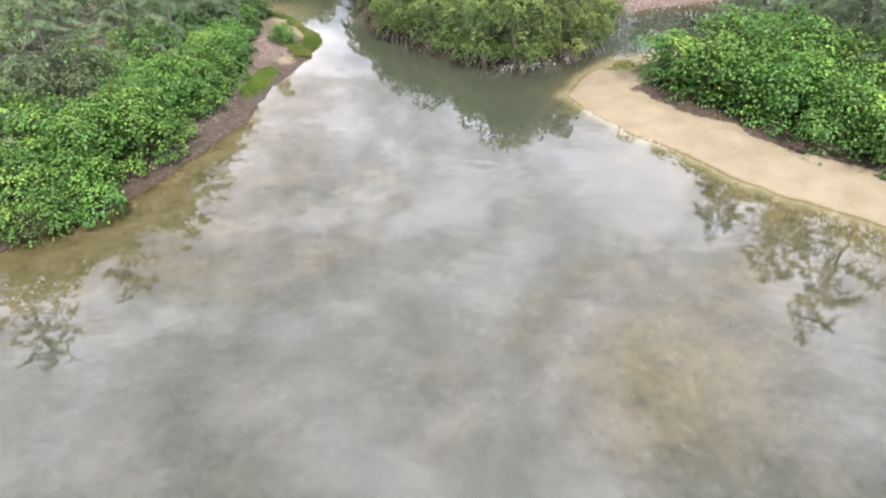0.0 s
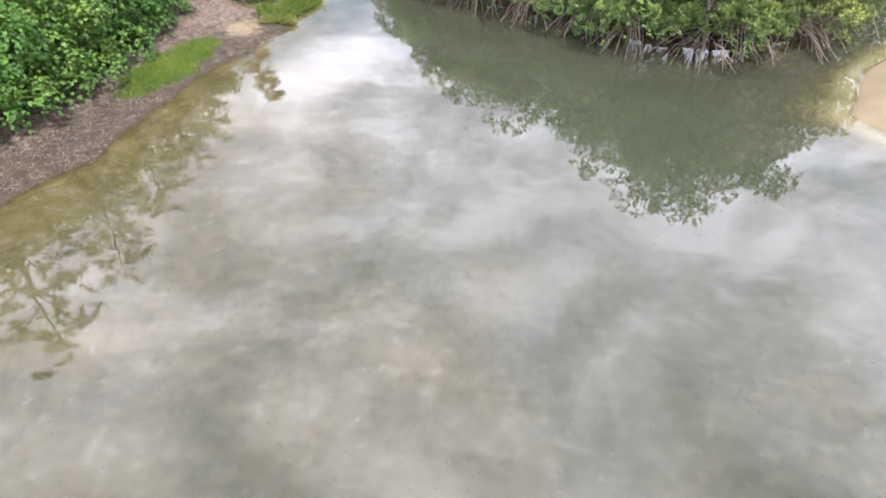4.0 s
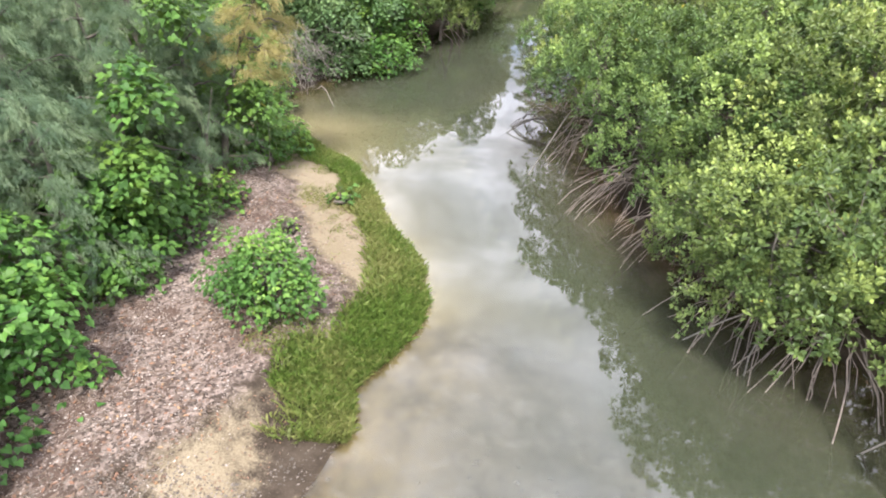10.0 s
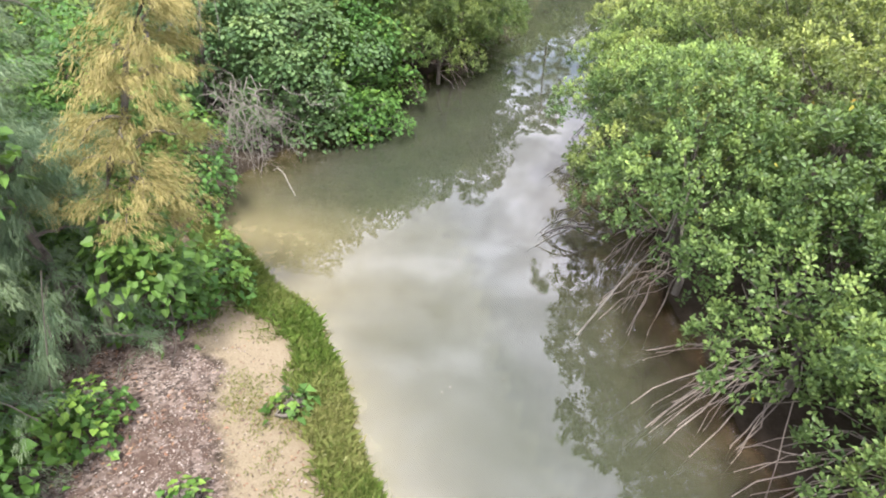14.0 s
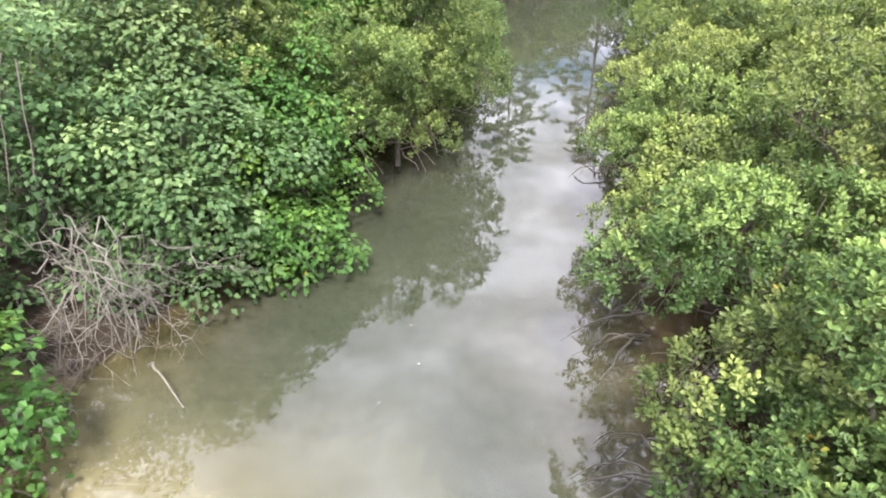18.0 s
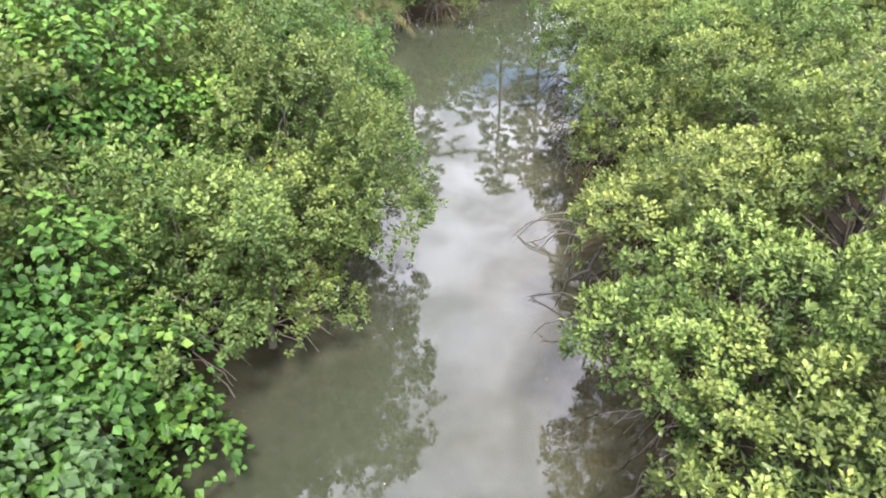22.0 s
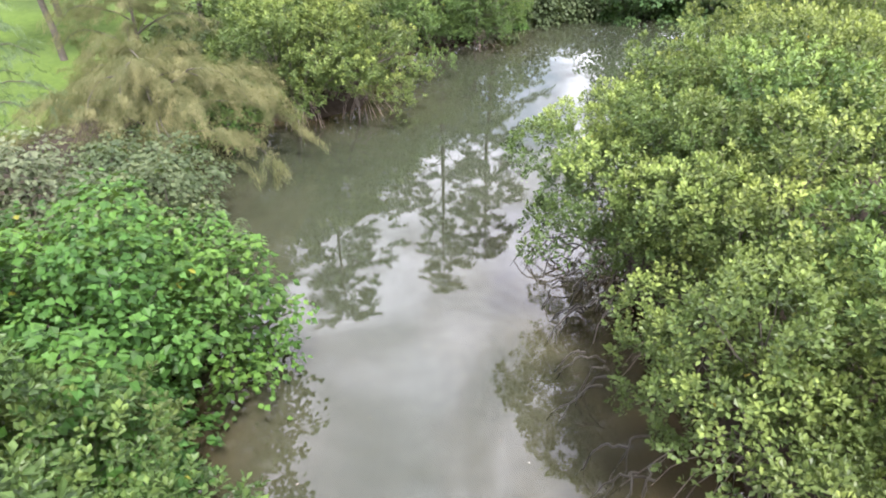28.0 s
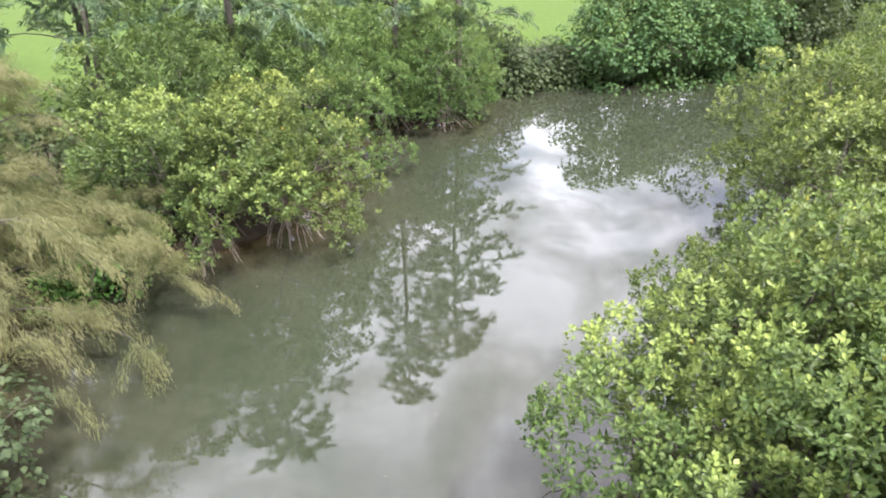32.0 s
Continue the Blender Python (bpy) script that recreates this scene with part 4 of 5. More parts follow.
# mangroves on the island, row behind row
EDGE = MANGROVE[5:28]
count = 0
for row, (off, gap, hh, rr) in enumerate(((1.0, 2.1, 3.1, 1.6), (3.0, 2.6, 3.9, 1.65), (5.8, 3.0, 4.1, 1.9), (9.2, 3.6, 4.3, 2.3))):
    for (q, back) in along_line(EDGE, gap, off, 0.7 * row):
        count += 1
        jx, jy = RNG.normal(0, 0.25, 2)
        px, py = q[0] + jx, q[1] + jy
        if row > 0 and float(signed(POLY_MANG, np.array([px]), np.array([py]))[0]) < off * 0.7:
            continue
        if row == 3 and py > 84:
            continue
        first = row == 0
        front, notch = first and py < 48, False
        if front:
            notch = 45.0 < py < 47.4
            pull = 0.7 if notch else 0.0
            px, py = px - math.cos(back) * pull, py - math.sin(back) * pull
        near = row < 2 and 43 < py < 76
        mangrove(px, py, (hh + (0.6 if first and py > 65 else 0.0) + (0.4 if 71 < py < 73 else 0.0) - (0.9 if py > 73.5 and px < 3 else 0.0) + (1.4 if px > 1.5 and py < 46 else 0.0)) * RNG.uniform(0.80, 1.20), rr * RNG.uniform(0.9, 1.12) * (0.72 if notch else 1.0), 100 + count, back, (30 if notch else 24 if front else 12) if first else 0,
                 (1.15 if notch else 0.75 if front else 0.4) if first else (1.0 if near else 1.8), (67 if first else 46) if near else (36, 26, 17, 11)[row], (0.074 if first else 0.084) if near else (0.10, 0.11, 0.135, 0.16)[row],
                 (0.72 if py < 43.5 else 0.58 if py < 50 else 0.74 if py > 70 else 0.66), 0.42 if near else 0.5, (-0.2 if front else -0.3) if first else 0.0, 5 if front else 0, MAT_MANG_DEEP if RNG.random() < (0.85 if py < 49 else 0.3) else MAT_MANG, 8 if near else 6, "slim" if row > 1 and px > 0 else False, reach=1.15 if notch else 1.05 if front else 0.8, sticks=1 if first and 40 < py < 50 else 0)

# broad-leaved trees and shrubs beside the lower path
LOW = [(-17.2, 21.2, 3.3, 2.3), (-15.3, 22.0, 1.5, 1.5), (-16.0, 24.4, 3.6, 2.2), (-14.6, 26.6, 3.6, 2.1), (-14.2, 29.2, 3.3, 2.0), (-13.8, 31.4, 2.8, 1.8),
       (-13.3, 33.4, 2.7, 1.6), (-13.2, 35.4, 2.6, 1.5), (-13.1, 37.2, 2.3, 1.4), (-13.9, 39.0, 2.2, 1.4), (-15.4, 43.9, 2.8, 1.4), (-15.6, 45.8, 2.6, 1.2), (-13.9, 46.7, 1.8, 0.85), (-13.9, 42.2, 1.3, 0.9)]
for i, (x, y, h, r) in enumerate(LOW):
    broadleaf(x, y, h, r, 300 + i, size=0.105 if y > 30 else 0.13, dens=185 if y > 30 else 130, heart=y > 30, young=0.34)
for i, (x, y, h, r) in enumerate([(-19.5, 24.5, 3.8, 2.4), (-18.2, 28, 4.0, 2.4), (-17.2, 31.5, 3.6, 2.2), (-21.5, 28, 3.8, 2.6), (-16.6, 35, 3.2, 2.0), (-20.5, 20, 3, 2.2)]):
    broadleaf(x, y, h, r, 330 + i, MAT_GREY if i % 2 else MAT_HIB, dens=60, size=0.17, heart="kite")
broadleaf(-10.75, 41.6, 1.15, 0.85, 350, size=0.08, dens=420, lobes_n=11, heart="kite", name="round_shrub", skirt=0.05, label="small rounded green shrub standing alone on the gravel path", fat=0.5)

# broad-leaved trees on the upper bank
UPPER = [(-17.4, 49.2, 2.8, 1.3), (-17.9, 50.6, 3.4, 1.7), (-14.9, 54.3, 3.9, 1.7), (-16.9, 53.6, 4.4, 1.8), (-16.4, 56.4, 5.0, 1.9), (-13.7, 56.6, 3.6, 1.5), (-14.8, 60.0, 5.2, 1.8),
         (-12.8, 66.7, 3.4, 1.35), (-11.7, 68.5, 2.8, 1.05), (-13.1, 68.8, 3.1, 1.2), (-15.4, 67.4, 4.0, 1.8), (-18.5, 56, 4.6, 2.0), (-12.5, 64.7, 3.2, 1.4), (-14.6, 66.0, 3.8, 1.6), (-13.0, 54.7, 1.3, 0.9), (-15.7, 49.3, 3.0, 1.5)]
for i, (x, y, h, r) in enumerate(UPPER):
    tree = broadleaf(x, y, h * (1.0, 1.08, 0.92)[i % 3], r * 0.9, 400 + i, MAT_HIBGREY if 51 < y < 57 and x < -14.8 else None, size=0.108, dens=170, young=0.24 if y > 64 else 0.42, heart="kite")
    if i == 3:
        rr = np.random.default_rng(31)
        for _ in range(16):
            a0 = np.array([0.75 + rr.normal(0, 0.28), -1.75 + rr.normal(0, 0.12), 3.9])
            me = mesh_np("aerial_root", *tube(wander(a0 + [0, 0.9, 0.1], a0 + [rr.normal(0, 0.2), rr.normal(0, 0.1), -rr.uniform(0.9, 1.5)], 8, 0.012, rr), np.linspace(0.011, 0.006, 8), 4), MAT_BARK, True)
            part("aerial_root", me, tree, "thin grey hanging root")
for i, (x, y, h, r) in enumerate([(-13.9, 72.6, 2.5, 1.5), (-15.6, 71.0, 3.0, 1.7), (-15.0, 74.4, 2.0, 1.2), (-13.1, 71.0, 2.4, 1.1)]):
    broadleaf(x, y, h, r, 430 + i, MAT_PALE if i == 1 else MAT_GREY, size=0.10, dens=130, heart="kite", name="grey_shrub", label="pale grey-green dusty shrub at the water's edge")
for i, (x, y, h, r) in enumerate([(-12.2, 60.6, 4.4, 1.8), (-12.4, 62.6, 4.4, 1.8), (-13.9, 63.6, 4.8, 1.7), (-13.4, 58.4, 4.0, 1.7), (-12.3, 59.0, 2.6, 1.35), (-15.2, 62.0, 5.6, 1.9), (-15.6, 58.2, 4.8, 2.0), (-17.2, 60.6, 4.9, 2.1), (-17.4, 64.8, 3.6, 2.1),
                                  (-17.4, 68.6, 3.4, 2.0), (-19.8, 62.5, 3.8, 2.3), (-19.8, 66.8, 3.6, 2.2)]):
    mangrove(x, y, h, r, 450 + i, 0.0, 4 if i < 5 else 0, 0.3, 62 if i < 5 else 38, 0.076 if i < 5 else 0.096, 0.36, 0.42, reach=0.55, label="yellow-green mangrove tree overhanging the narrow channel", mat=MAT_MANG_DEEP if i % 2 else MAT_MANG)

# far bend of the river
for i, (x, y, h, r, sk) in enumerate([(-11.6, 80.9, 3.8, 2.2, 0.8), (-9.6, 81.6, 3.6, 2.0, 0.8), (-12.4, 84.4, 4.6, 2.6, 0.7), (-9.4, 86.6, 4.4, 2.4, 0.7), (-6.2, 91.4, 4.8, 2.5, 0.65), (-3.9, 91.4, 4.2, 2.2, 0.65),
                                      (-7.4, 95.0, 5.2, 2.8, 0.8), (-12.4, 89.6, 5.0, 2.6, 0.8), (-2.4, 95.6, 3.6, 2.2, 0.6), (-8.2, 86.0, 3.6, 2.0, 0.5)]):
    mangrove(x, y, h, r, 480 + i, -0.9, 16 if i in (0, 1, 4, 5) else 0, sk, 32 if i < 6 else 22, 0.10, 0.48 if i < 2 or i == 9 else 0.24, 0.56, fringe=5, mat=MAT_MANG if i < 2 else MAT_MANG_DEEP, whorl=7, label="dark green mangrove on stilt roots at the river bend", reach=0.8)
for i, (x, y, h, r) in enumerate([(3.2, 98.4, 2.6, 1.8), (0.2, 97.2, 3.0, 1.9), (7.0, 97.6, 5.9, 2.8), (10.6, 98, 5.9, 2.8), (14.4, 98.8, 4.6, 2.6), (18.4, 100, 7.0, 3.0), (22.8, 102, 7.6, 3.2), (27.6, 104, 7.6, 3.4), (33, 106, 7.6, 3.6)]):
    broadleaf(x, y, h, r, 500 + i, MAT_GREY if i in (0, 1, 5, 6) else MAT_HIBGREY, dens=55, size=0.19, heart="kite", name="bank_shrub", skirt=-0.25, label="leafy shrub on the far bank below the meadow")
for i, (x, y, h, r) in enumerate([(-13.7, 79.3, 1.4, 1.0), (-15.8, 80.8, 2.2, 1.5), (-15.6, 84.0, 3.0, 1.9), (-16.4, 41.0, 2.7, 1.6), (-16.6, 44.6, 2.7, 1.6), (-16.2, 47.2, 2.5, 1.4), (-16.2, 38.0, 3.0, 1.7)]):
    broadleaf(x, y, h, r, 580 + i, MAT_GREY if i in (1, 2) else MAT_HIB, size=0.13, dens=85, heart="kite", name="bank_shrub", label="dark green leafy shrub under the ironwoods", young=0.12)
for i, (x, y) in enumerate(along_line([(-1.6, 95.8), (1.5, 99.2), (7, 98.2), (13.3, 99.4), (21, 100.4), (28, 102.3)], 1.35, 0.1)):
    broadleaf(x[0], x[1], RNG.uniform(1.0, 1.9), RNG.uniform(0.9, 1.25), 720 + i, MAT_GREY if i % 3 else MAT_HIB, dens=75, size=0.15, heart="kite", name="fringe_shrub", skirt=-0.3, label="low leafy shrub hanging into the water at the far bank")
for i, (x, y, h) in enumerate([(1.6, 76.6, 3.9), (3.0, 79.0, 4.2), (5.0, 80.8, 4.4), (7.0, 82.4, 4.5), (9.2, 83.8, 4.6), (11, 85.4, 4.4), (14, 86.8, 4.4), (4.6, 77.4, 4.4), (8.0, 80.2, 4.4)]):
    mangrove(x, y, h, 1.9, 760 + i, 2.0, 6, 0.4, 22, 0.10, 0.5, 0.48, fringe=8, label="bright olive mangrove tree leaning over the river bend")
# shrubs added behind the bend mangroves so no sky reflects beneath them
for i, (x, y) in enumerate([(-6.8, 93.2), (-4.8, 93.4), (-3.0, 93.2), (-9.4, 88.6), (-9.9, 90.6), (-8.4, 92.0), (-11.4, 84.0), (-13.2, 82.4)]):
    broadleaf(x, y, RNG.uniform(1.5, 2.2), RNG.uniform(1.1, 1.4), 780 + i, MAT_GREY, dens=60, size=0.15, heart="kite", name="fringe_shrub", skirt=-0.2, label="low dark shrub added behind the mangroves of the bend to block reflected sky")
# woods behind the banks; last six added out of view to block reflected sky
for i, (x, y, h, r) in enumerate([(-25, 22, 5, 3.4), (-27, 29, 6, 3.8), (-26, 36, 6, 3.6), (-25, 43, 6, 3.6), (-23, 49.5, 5, 3.2), (-24, 56, 5, 3.2), (-24.5, 63, 5, 3.2), (28, 29, 6, 3.6), (30, 36, 7, 4.0), (26, 42, 6, 3.4), (27, 55, 8, 3.8), (21, 56.5, 8, 3.6), (16, 58, 7.5, 3.4), (31, 60, 9, 4.0), (24, 62, 9, 4.0), (36, 58, 9, 4.0)]):
    broadleaf(x, y, h, r, 540 + i, MAT_GREY, dens=26, size=0.28, heart="slim", name="woodland_tree", label="grey-green tree in the woods behind the bank")

inland = np.random.default_rng(77)
for gx0 in range(-1, 40, 5):
    for gy0 in range(52, 92, 5):
        px, py = gx0 + inland.uniform(-1.2, 1.2), gy0 + inland.uniform(-1.2, 1.2)
        if 11.5 < float(signed(POLY_MANG, np.array([px]), np.array([py]))[0]) < 24:
            mangrove(px, py, inland.uniform(3.8, 4.6), 2.9, int(900 + px * 7 + py), None, 0, 1.2, 5, 0.24, 0.4, 0.62, 0.1, 0, MAT_MANG_DEEP if inland.random() < 0.4 else MAT_MANG, 6, "slim", "olive-green mangrove tree inside the thicket")
for i in range(14):
    px, py = inland.uniform(26, 44), inland.uniform(8, 46)
    if float(signed(POLY_SPIT, np.array([px]), np.array([py]))[0]) > 7:
        broadleaf(px, py, inland.uniform(4, 6.5), inland.uniform(2.6, 3.6), 940 + i, MAT_GREY, dens=16, size=0.34, heart="slim", name="woodland_tree", label="grey-green tree in the woods behind the bank")

# hedge on the sand spit
for i, (x, y, h, r) in enumerate([(14.0, 35.4, 2.9, 1.7), (15.0, 33.2, 3.4, 1.9), (16.7, 31.8, 3.7, 2.0), (18.4, 30.0, 3.6, 2.0), (20.2, 28.1, 3.4, 2.0), (16.8, 35.2, 3.9, 2.0), (19.2, 33.4, 4.2, 2.2), (21.6, 31.2, 4.2, 2.2), (22.2, 25.8, 3.4, 2.0)]):
    broadleaf(x - 0.7, y - 0.6, h, r, 520 + i, dens=85, size=0.17, heart="kite", label="dense light green hibiscus hedge above the sand spit", young=0.4)

# ironwoods
for i, (x, y, h, r) in enumerate([(-16.4, 33.0, 9.4, 2.7), (-16.0, 36.8, 8.6, 2.5), (-15.6, 39.9, 7.8, 2.4), (-15.4, 42.6, 6.8, 2.2), (-15.4, 45.6, 7.2, 2.3), (-19.8, 38.6, 7.0, 2.6), (-19.4, 43.2, 7.0, 2.6), (-18.8, 47.4, 6.4, 2.4), (-18.6, 28.6, 10.2, 3.0), (-20.4, 22.6, 9.6, 3.0), (-22.5, 44.5, 7, 2.8), (-22.6, 35.5, 7, 2.8)]):
    ironwood(x, y, h, r, 600 + i, strands=1600 if i in (1, 2, 3, 4) else 320, width=0.0085 if i in (1, 2, 3, 4) else 0.025, length=0.12 if i in (1, 2, 3, 4) else 0.16, per=110, fluff=0.032)
ironwood(-13.9, 45.7, 5.3, 0.75, 620, lean=(2.0, 0.2), low=0.40, mat=MAT_CASDRY, limbs=40, strands=720, width=0.008, length=0.12, per=90, fluff=0.03, label="ironwood with dry rust-brown needles")
ironwood(-14.8, 77.2, 3.1, 4.1, 621, low=0.35, limbs=32, droop=1.15, strands=5000, width=0.0085, length=0.13, mat=MAT_CASTAN, per=300, fluff=0.055, label="ironwood with long drooping branches over the water")
ironwood(-16.3, 81.6, 5.2, 2.4, 622, low=0.3, limbs=30, droop=0.9, strands=2200, width=0.009, length=0.13, mat=MAT_CASTAN, per=200, fluff=0.05)
for i, (x, y, h, r) in enumerate([(-14.3, 43.3, 4.2, 1.5), (-14.0, 45.3, 3.8, 1.25), (-16.0, 46.4, 5.0, 1.8), (-13.9, 41.2, 3.2, 1.15), (-15.0, 42.0, 5.2, 1.6)]):
    ironwood(x, y, h, r, 626 + i, low=0.12, limbs=32, strands=1300, width=0.0075, length=0.12, droop=0.9, per=110, fluff=0.03, label="young ironwood with soft drooping grey-green plumes")
ironwood(-18.6, 76.0, 5.0, 2.4, 623, low=0.3, droop=0.9, strands=420)
for i, (x, y, h, r, lo) in enumerate([(-21.5, 88.4, 12, 3.2, 0.33), (-16.2, 90.0, 12, 3.0, 0.33), (-5.3, 92.4, 14.6, 3.2, 0.24), (-2.4, 94.2, 14.0, 3.0, 0.24), (-11.0, 87.2, 12.4, 3.3, 0.26), (-14.8, 87.0, 10.6, 3.0, 0.3), (-24, 95, 13, 3.4, 0.4)]):
    ironwood(x, y, h, r, 640 + i, low=lo, limbs=56, strands=350, width=0.045, length=0.36, label="tall ironwood standing on the grassy bank")
for i, (x, y, h, r) in enumerate([(19.8, 36.8, 11.5, 3.0), (22.6, 33.6, 13, 3.3), (24.0, 29.5, 14, 3.5), (20.6, 41, 10, 2.8), (25, 37.5, 13, 3.2)]):
    ironwood(x, y, h, r, 660 + i, strands=600, width=0.028, length=0.24, per=60, fluff=0.06)
for i, (x, y, h, r, sk, yo) in enumerate([(-13.5, 44.3, 4.1, 0.6, 3.3, 0.4), (-13.0, 42.4, 3.4, 0.5, 2.6, 0.3), (-13.3, 41.6, 2.1, 0.8, 0.5, 0.3), (-12.9, 45.6, 2.6, 0.6, 1.6, 0.3), (-13.6, 43.0, 1.6, 0.75, 0.2, 0.2), (-13.1, 44.2, 0.7, 0.5, 0.05, 0.7), (-12.9, 41.2, 0.7, 0.5, 0.05, 0.6), (-13.1, 47.2, 0.9, 0.55, 0.05, 0.9)]):
    broadleaf(x, y, h, r, 860 + i, size=0.125 if sk > 0.1 else 0.10, dens=170 if sk > 0.1 else 190, skirt=sk, young=yo, heart=True if sk > 0.1 else "kite", label="large-leaved hibiscus shoot growing up through the ironwoods" if sk > 0.1 else "low light green broad-leaved plant at the foot of the ironwoods", name="hibiscus_tree" if sk > 0.1 else "low_plant", limbs=0)
dead_bush(-14.9, 52.0, 2.2, 1.35, 700, 230, thick=0.0115, cascade=True)
dead_bush(-20.6, 31.4, 3.6, 2.2, 701, 84, "bare grey tree with whitish branches behind the thicket", "bare_tree", 0.045)

# ---- ground cover on the lower path ----


def scatter(n, x0, x1, y0, y1, test, rng):
    """Plan points inside a box that pass a test of terrain distance and covers."""
    x, y = rng.uniform(x0, x1, n), rng.uniform(y0, y1, n)
    z, cov, mud, d = terrain(x, y)
    k = test(x, y, cov, d)
    return np.stack([x, y, z], 1)[k]


def grass(name, p, tall, wide, mat, label, rng, lean=0.45):
    n = len(p)
    d = unit(UP + rng.normal(0, lean, (n, 3)) * [1, 1, 0.2])
    s = unit(np.cross(d, rng.normal(0, 1, (n, 3)))) * wide * 0.5
    L = (tall * rng.uniform(0.5, 1.3, n))[:, None]
    bend = rng.normal(0, 0.35, (n, 3)) * [1, 1, 0] * L
    v = np.stack([p - s, p + s, p + d * L * 0.6 + s * 0.6, p + d * L + bend * 0.6 - UP * L * 0.08], 1).reshape(-1, 3)
    f = (np.arange(n)[:, None, None] * 4 + np.array([[0, 1, 2], [0, 2, 3]])).reshape(-1, 3)
    tint = np.repeat(np.clip(0.3 + 0.5 * waves(3 * p[:, 0], 3 * p[:, 1], 21) + rng.normal(0, 0.15, n), 0, 1), 4)
    ob = new(name, mesh_np(name, v, f, mat, False, {"tint": tint}))
    return tagged(ob, label, "grass", kind="stuff")


def chips(name, p, size, mat, label, category, rng, flat=0.4):
    """Loose shells and stones: little uneven octahedra half sunk in the ground."""
    n = len(p)
    s = (size * rng.lognormal(0, 0.36, n))[:, None, None]
    base = np.array([[1, 0, 0], [0, 1, 0], [-1, 0, 0], [0, -1, 0], [0, 0, 1.0]])
    a = rng.uniform(0, 6.28, n)
    rot = np.stack([np.stack([np.cos(a), -np.sin(a), 0 * a], 1), np.stack([np.sin(a), np.cos(a), 0 * a], 1), np.stack([0 * a, 0 * a, 1 + 0 * a], 1)], 1)
    shape = base[None] * rng.uniform(0.5, 1.2, (n, 5, 1)) * [1, 0.7, flat] + np.array([0, 0, 0.05])
    v = np.einsum("nij,nkj->nki", rot, shape) * s * 0.5 + p[:, None]
    f = (np.arange(n)[:, None, None] * 5 + np.array([[0, 1, 4], [1, 2, 4], [2, 3, 4], [3, 0, 4]])).reshape(-1, 3)
    ob = new(name, mesh_np(name, v.reshape(-1, 3), f, mat))
    return tagged(ob, label, category, kind="stuff")


def litter(name, p, size, mat, label, rng):
    n = len(p)
    a = rng.uniform(0, 6.28, n)
    d = np.stack([np.cos(a), np.sin(a), rng.normal(0, 0.12, n)], 1)
    v, f, t = leaves(p + UP * 0.012, d, UP + rng.normal(0, 0.3, (n, 3)), size * rng.uniform(0.6, 1.3, n), size * 0.5 * rng.uniform(0.6, 1.2, n), fold=0.2, droop=-0.02)
    return tagged(new(name, mesh_np(name, v, f, mat, False, {"tint": t})), label, "leaf litter", kind="stuff")


rg = np.random.default_rng(55)
strip_w = lambda x, y: 0.52 + 0.35 * np.exp(-((y - 41.5) / 2.0) ** 2) + 0.22 * waves(2.5 * x, 2.5 * y, 31) + 0.12 * waves(7 * x, 7 * y, 32)
grass("grass_strip", scatter(620000, -15.4, -8, 39.2, 50, lambda x, y, c, d: (d > -0.12) & (d < strip_w(x, y) * np.random.default_rng(9).uniform(0.15, 1.25, len(x))) & (y > 39.3 + 0.4 * (x + 9)) & (x > -14.8), rg),
      0.17, 0.0052, MAT_GRASS, "tall olive-green grass fringe along the water's edge", rg)


def in_patch(x, y, c, d):
    u, v = (x + 10.9) * 0.98 + (y - 35.1) * -0.16, (y - 35.1) * 0.98 + (x + 10.9) * 0.16
    return (u / 0.72) ** 2 + (v / 2.0) ** 2 + 0.4 * waves(3 * x, 3 * y, 41) + 0.3 * waves(9 * x, 9 * y, 42) < 1.25 - 1.25 * np.random.default_rng(5).random(len(x))


grass("grass_patch", scatter(95000, -12.4, -9.4, 32.6, 37.6, in_patch, rg), 0.075, 0.008, MAT_TURF, "short bright green patch of grass on the muddy bank", rg, 0.7)
grass("sand_weeds", scatter(120000, -14.5, -9.2, 40.5, 49, lambda x, y, c, d: (d > 0.4) & (d < 1.7) & (waves(4 * x, 4 * y, 51) + 0.6 * waves(11 * x, 11 * y, 52) - 0.35 * (d - 0.8) > 0.0 + 0.4 * (rg.random(len(x)) - 0.5)), rg), 0.05, 0.007, MAT_GRASSDRY,
      "thin creeping weeds on the sandy side of the path", rg, 0.9)
grass("spit_grass", scatter(30000, 8.5, 14.5, 35.0, 39.6, lambda x, y, c, d: (d > 0.3) & (c[:, 2] > 0.12 + 0.5 * rg.random(len(x))) & (waves(3 * x, 3 * y, 57) + 0.6 * waves(8 * x, 8 * y, 58) > -0.1), rg), 0.12, 0.02, MAT_GRASSDRY, "thin dry grass at the tip of the sand spit", rg, 0.7)

on_path = lambda x, y, c, d: (d > 0.15) & (d < 4.8) & (c[:, 1] > 0.3 + 0.5 * rg.random(len(x))) & (waves(2.4 * x, 2.4 * y, 71) + 0.5 * waves(7 * x, 7 * y, 72) > -0.15 - 0.5 * rg.random(len(x)))
chips("shell_gravel", scatter(76000, -14.6, -9, 37, 48.6, on_path, rg), 0.024, MAT_SHELL, "pinkish grey shell and coral gravel strewn on the path", "gravel", rg)
chips("bank_gravel", scatter(44000, -14, -9.3, 25, 38.5, lambda x, y, c, d: (d > 0.05) & (d < 2.6) & ~in_patch(x, y, c, d), rg), 0.031, MAT_BANKSTONE, "dark wet pebbles and shells on the muddy bank", "gravel", rg)
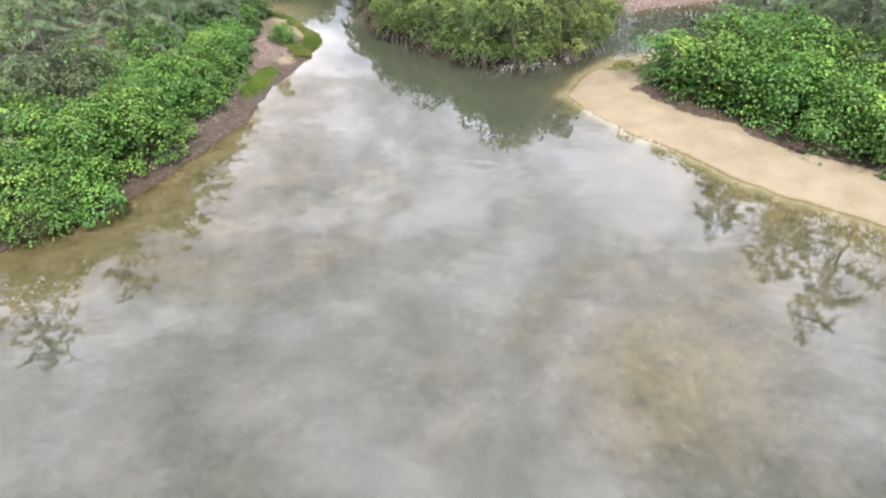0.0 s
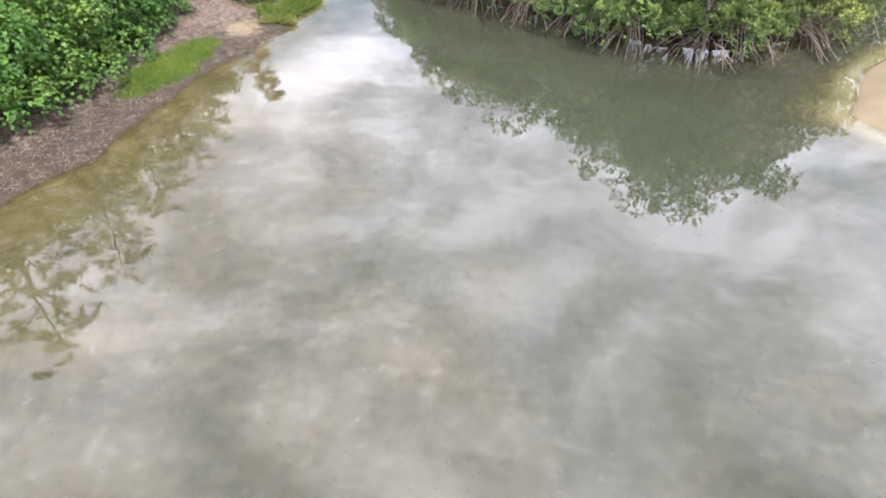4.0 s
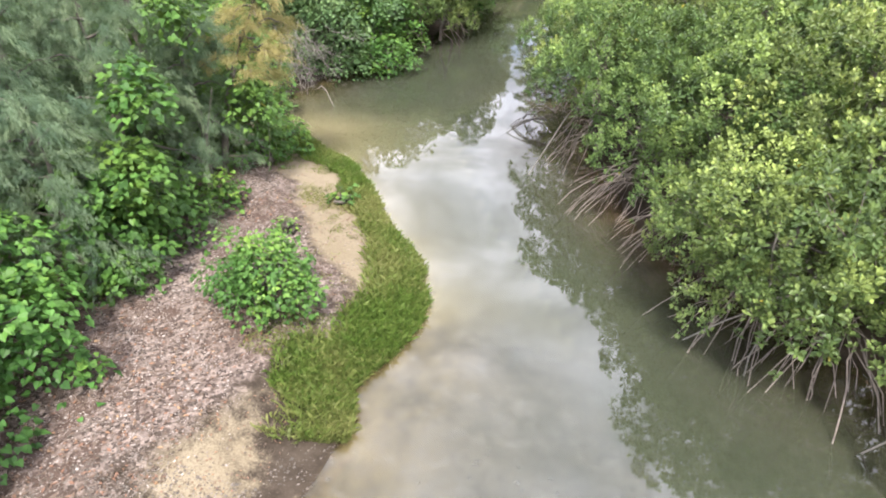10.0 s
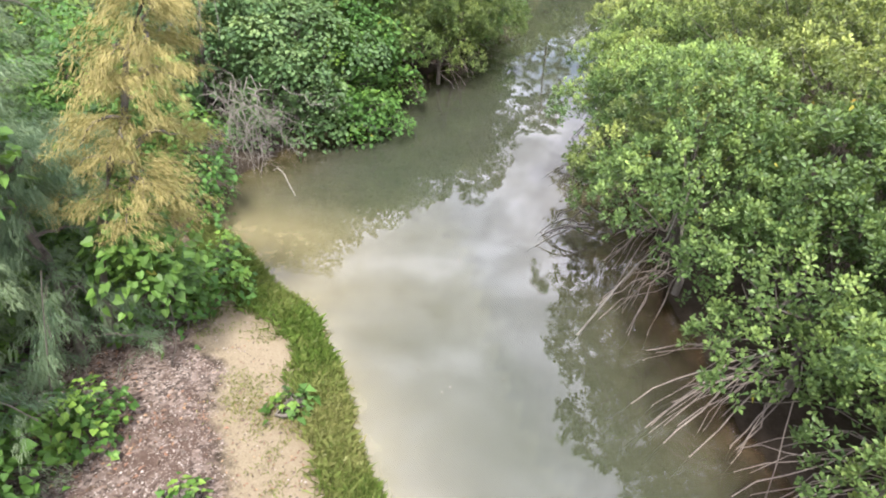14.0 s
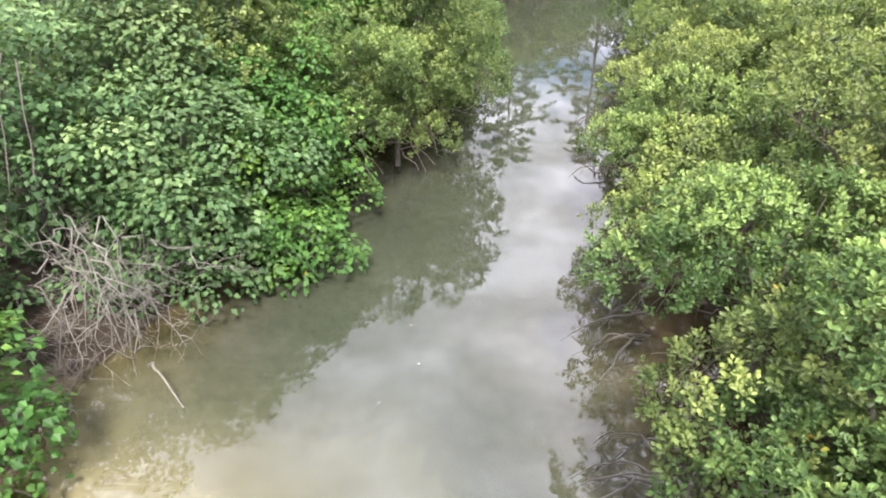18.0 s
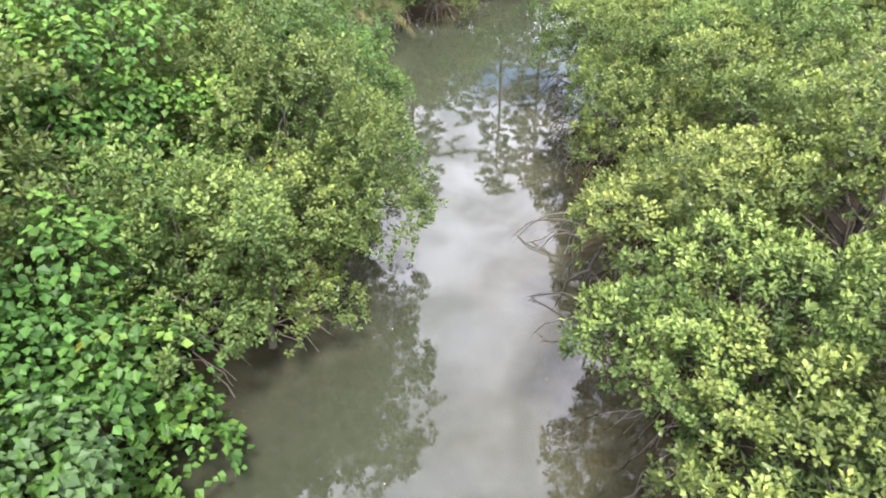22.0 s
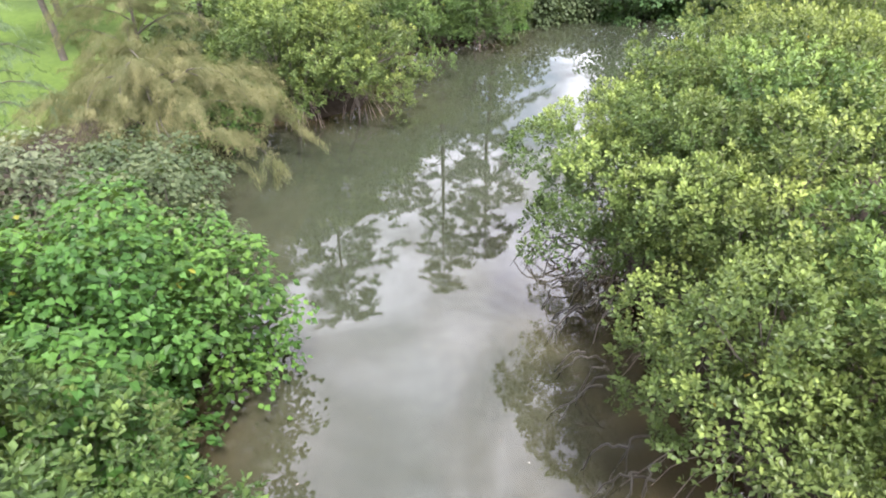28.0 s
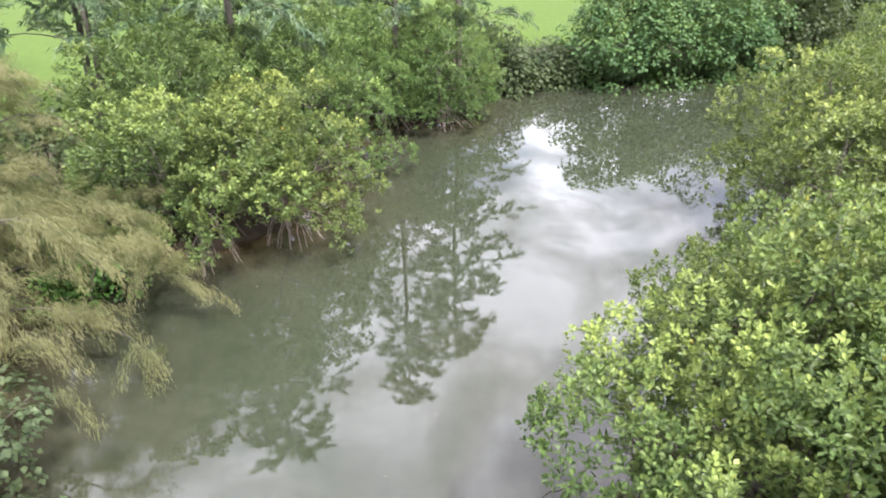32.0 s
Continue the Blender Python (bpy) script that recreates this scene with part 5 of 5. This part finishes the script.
litter("leaf_litter", scatter(17000, -14.8, -9, 24, 49, lambda x, y, c, d: (d > 0.5) & (d < 4.5) & (waves(1.6 * x, 1.6 * y, 61) + 0.25 * (d - 2) > 0.05), rg), 0.07, MAT_LITTER, "rust-brown fallen leaves on the path", rg)
litter("sand_litter", scatter(9000, -14.6, -9, 37.4, 49.6, lambda x, y, c, d: (d > 0.35) & (c[:, 0] > 0.25) & (waves(5 * x, 5 * y, 62) > -0.2), rg), 0.045, MAT_LITTER, "small brown leaves and twigs on the sand", rg)
chips("sand_pebbles", scatter(9000, -14.6, -9, 37.0, 49.6, lambda x, y, c, d: (d > 0.1) & (c[:, 0] > 0.2) & (waves(6 * x, 6 * y, 63) > -0.1), rg), 0.028, MAT_SHELL, "pale pebbles and shell bits on the sand", "gravel", rg)
litter("drift_litter", scatter(11000, -15.8, -12.6, 47.6, 51, lambda x, y, c, d: (d > 0.0) & (d < 0.7), rg), 0.07, MAT_LITTER, "brown drift leaves at the water's edge", rg)
litter("spit_litter", scatter(5000, 9, 24, 22, 37, lambda x, y, c, d: (d > 2.9) & (d < 4.6), rg), 0.11, MAT_LITTER, "brown fallen leaves below the hedge", rg)
chips("bed_stones", scatter(9000, -10, 11, 10, 40, lambda x, y, c, d: (d < -1.0), rg), 0.095, MAT_BEDSTONE, "pale shells and stones on the shallow river bed", "stones", rg, 0.35)
chips("shore_stones", scatter(1500, -16, -8, 20, 40, lambda x, y, c, d: (d < 0.0) & (d > -2.0), rg), 0.075, MAT_BEDSTONE, "scattered dark stones in the shallow margin", "stones", rg, 0.4)
chips("edge_gravel", scatter(30000, -14.5, -8.6, 24, 41, lambda x, y, c, d: (d > -0.75 + 0.5 * waves(3 * x, 3 * y, 44)) & (d < 0.35) & (rg.random(len(x)) < 0.30 + 0.5 * (d > -0.25)), rg), 0.036, MAT_BANKSTONE, "small wet stones lying across the water's edge", "gravel", rg, 0.6)
chips("mud_bank_gravel", scatter(5000, 11, 22, 46, 53, lambda x, y, c, d: (d > 0.05), rg), 0.09, MAT_SHELL, "grey gravel bank in the side channel", "gravel", rg)
for i, (x, y, s) in enumerate([(-10.9, 45.3, 0.22), (-13.2, 46.4, 0.32), (-13.6, 48.3, 0.35), (-12.7, 42.6, 0.3), (-13.3, 41.0, 0.3), (-12.2, 39.3, 0.28), (-11.4, 43.6, 0.2)]):
    broadleaf(x, y, s * 1.5, s, 560 + i, size=0.09, dens=220, lobes_n=5, name="seedling", skirt=0.02, label="small yellow-green seedling beside the path", young=0.7)


# ---- snags, floating leaves, road ----


def snag(x, y, aim, n, reach, seed, label="", mat=None):
    """Bare twigs arching out from the bank and dipping into the water."""
    rng = np.random.default_rng(seed)
    thing = empty("water_snag", x, y, 0.0, label or "dark wet bare twigs arching into the water", "branch", "snags in the channel")
    for k in range(n):
        a = aim + rng.normal(0, 0.45)
        L = reach * rng.uniform(0.5, 1.15)
        st = np.array([rng.normal(0, 0.12), rng.normal(0, 0.35), rng.uniform(0.15, 0.55)])
        en = st + [math.cos(a) * L, math.sin(a) * L, 0]
        en[2] = -0.12
        p = wander(st, en, 9, 0.03, rng)
        p[:, 2] += rng.uniform(0.1, 0.4) * np.sin(np.pi * np.linspace(0, 1, 9))
        pcs = [tube(p, np.linspace(0.021, 0.009, 9), 5)]
        if rng.random() < 0.6:
            q = p[5]
            e2 = q + [math.cos(a + 0.6) * L * 0.35, math.sin(a + 0.6) * L * 0.35, -q[2] - 0.08]
            pcs.append(tube(wander(q, e2, 6, 0.02, rng), np.linspace(0.010, 0.005, 6), 4))
        part("twig", mesh_np("twig", *joined(pcs), mat or MAT_WETROOT, True), thing)
    return thing


for i, (x, y, aim, n, reach) in enumerate([(-6.9, 62.3, 3.2, 7, 1.3), (-7.3, 59.7, 3.1, 5, 1.0), (-7.2, 53.8, 3.2, 7, 1.3), (-7.3, 50.9, 3.0, 6, 1.1), (-6.2, 65.6, 3.2, 5, 0.8),
                                           (-5.4, 71.3, 2.9, 11, 1.0), (-6.6, 61.0, 3.6, 6, 1.2), (-6.1, 67.4, 3.0, 5, 0.8), (-5.9, 69.4, 3.1, 6, 0.8), (-7.1, 56.4, 3.1, 4, 0.9)]):
    snag(x, y, aim, n, reach, 800 + i)
snag(-14.3, 51.7, -0.7, 1, 0.9, 820, "bleached dead branch lying over the water's edge", MAT_DEAD)

fl = np.stack([rg.uniform(-11, -7, 70), rg.uniform(46, 84, 70), np.full(70, 0.004)], 1)
fz, _, _, fd = terrain(fl[:, 0], fl[:, 1])
litter("floating_leaves", fl[fz < -0.15] - UP * 0.008, 0.05, MAT_SHELL, "pale fallen leaves floating on the river", rg)


def road_slab():
    m, t = new_mat("pale concrete")
    n1 = node(t, "ShaderNodeTexNoise", {"Vector": node(t, "ShaderNodeNewGeometry").outputs["Position"], "Scale": 1.5, "Detail": 6.0})
    col = mix_rgb(t, n1.outputs[0], (0.30, 0.29, 0.28, 1), (0.42, 0.41, 0.40, 1))
    p = node(t, "ShaderNodeBsdfPrincipled", {"Base Color": col, "Roughness": 0.8})
    finish(m, t, p.outputs[0])
    xs = np.linspace(-70, -17, 30)
    v, q = [], []
    for k, x in enumerate(xs):
        y0 = 107 - 0.12 * (x + 17)
        for dy, z in ((0, 0.4), (0, 0.74), (9, 0.78), (9, 0.4)):
            v.append((x, y0 + dy, z))
        if k:
            a, b = 4 * (k - 1), 4 * k
            q += [(a + j, b + j, b + j + 1, a + j + 1) for j in range(3)]
    return tagged(new("road", mesh_np("road", v, q, m)), "pale concrete road beyond the trees", "road", kind="structure")


road_slab()
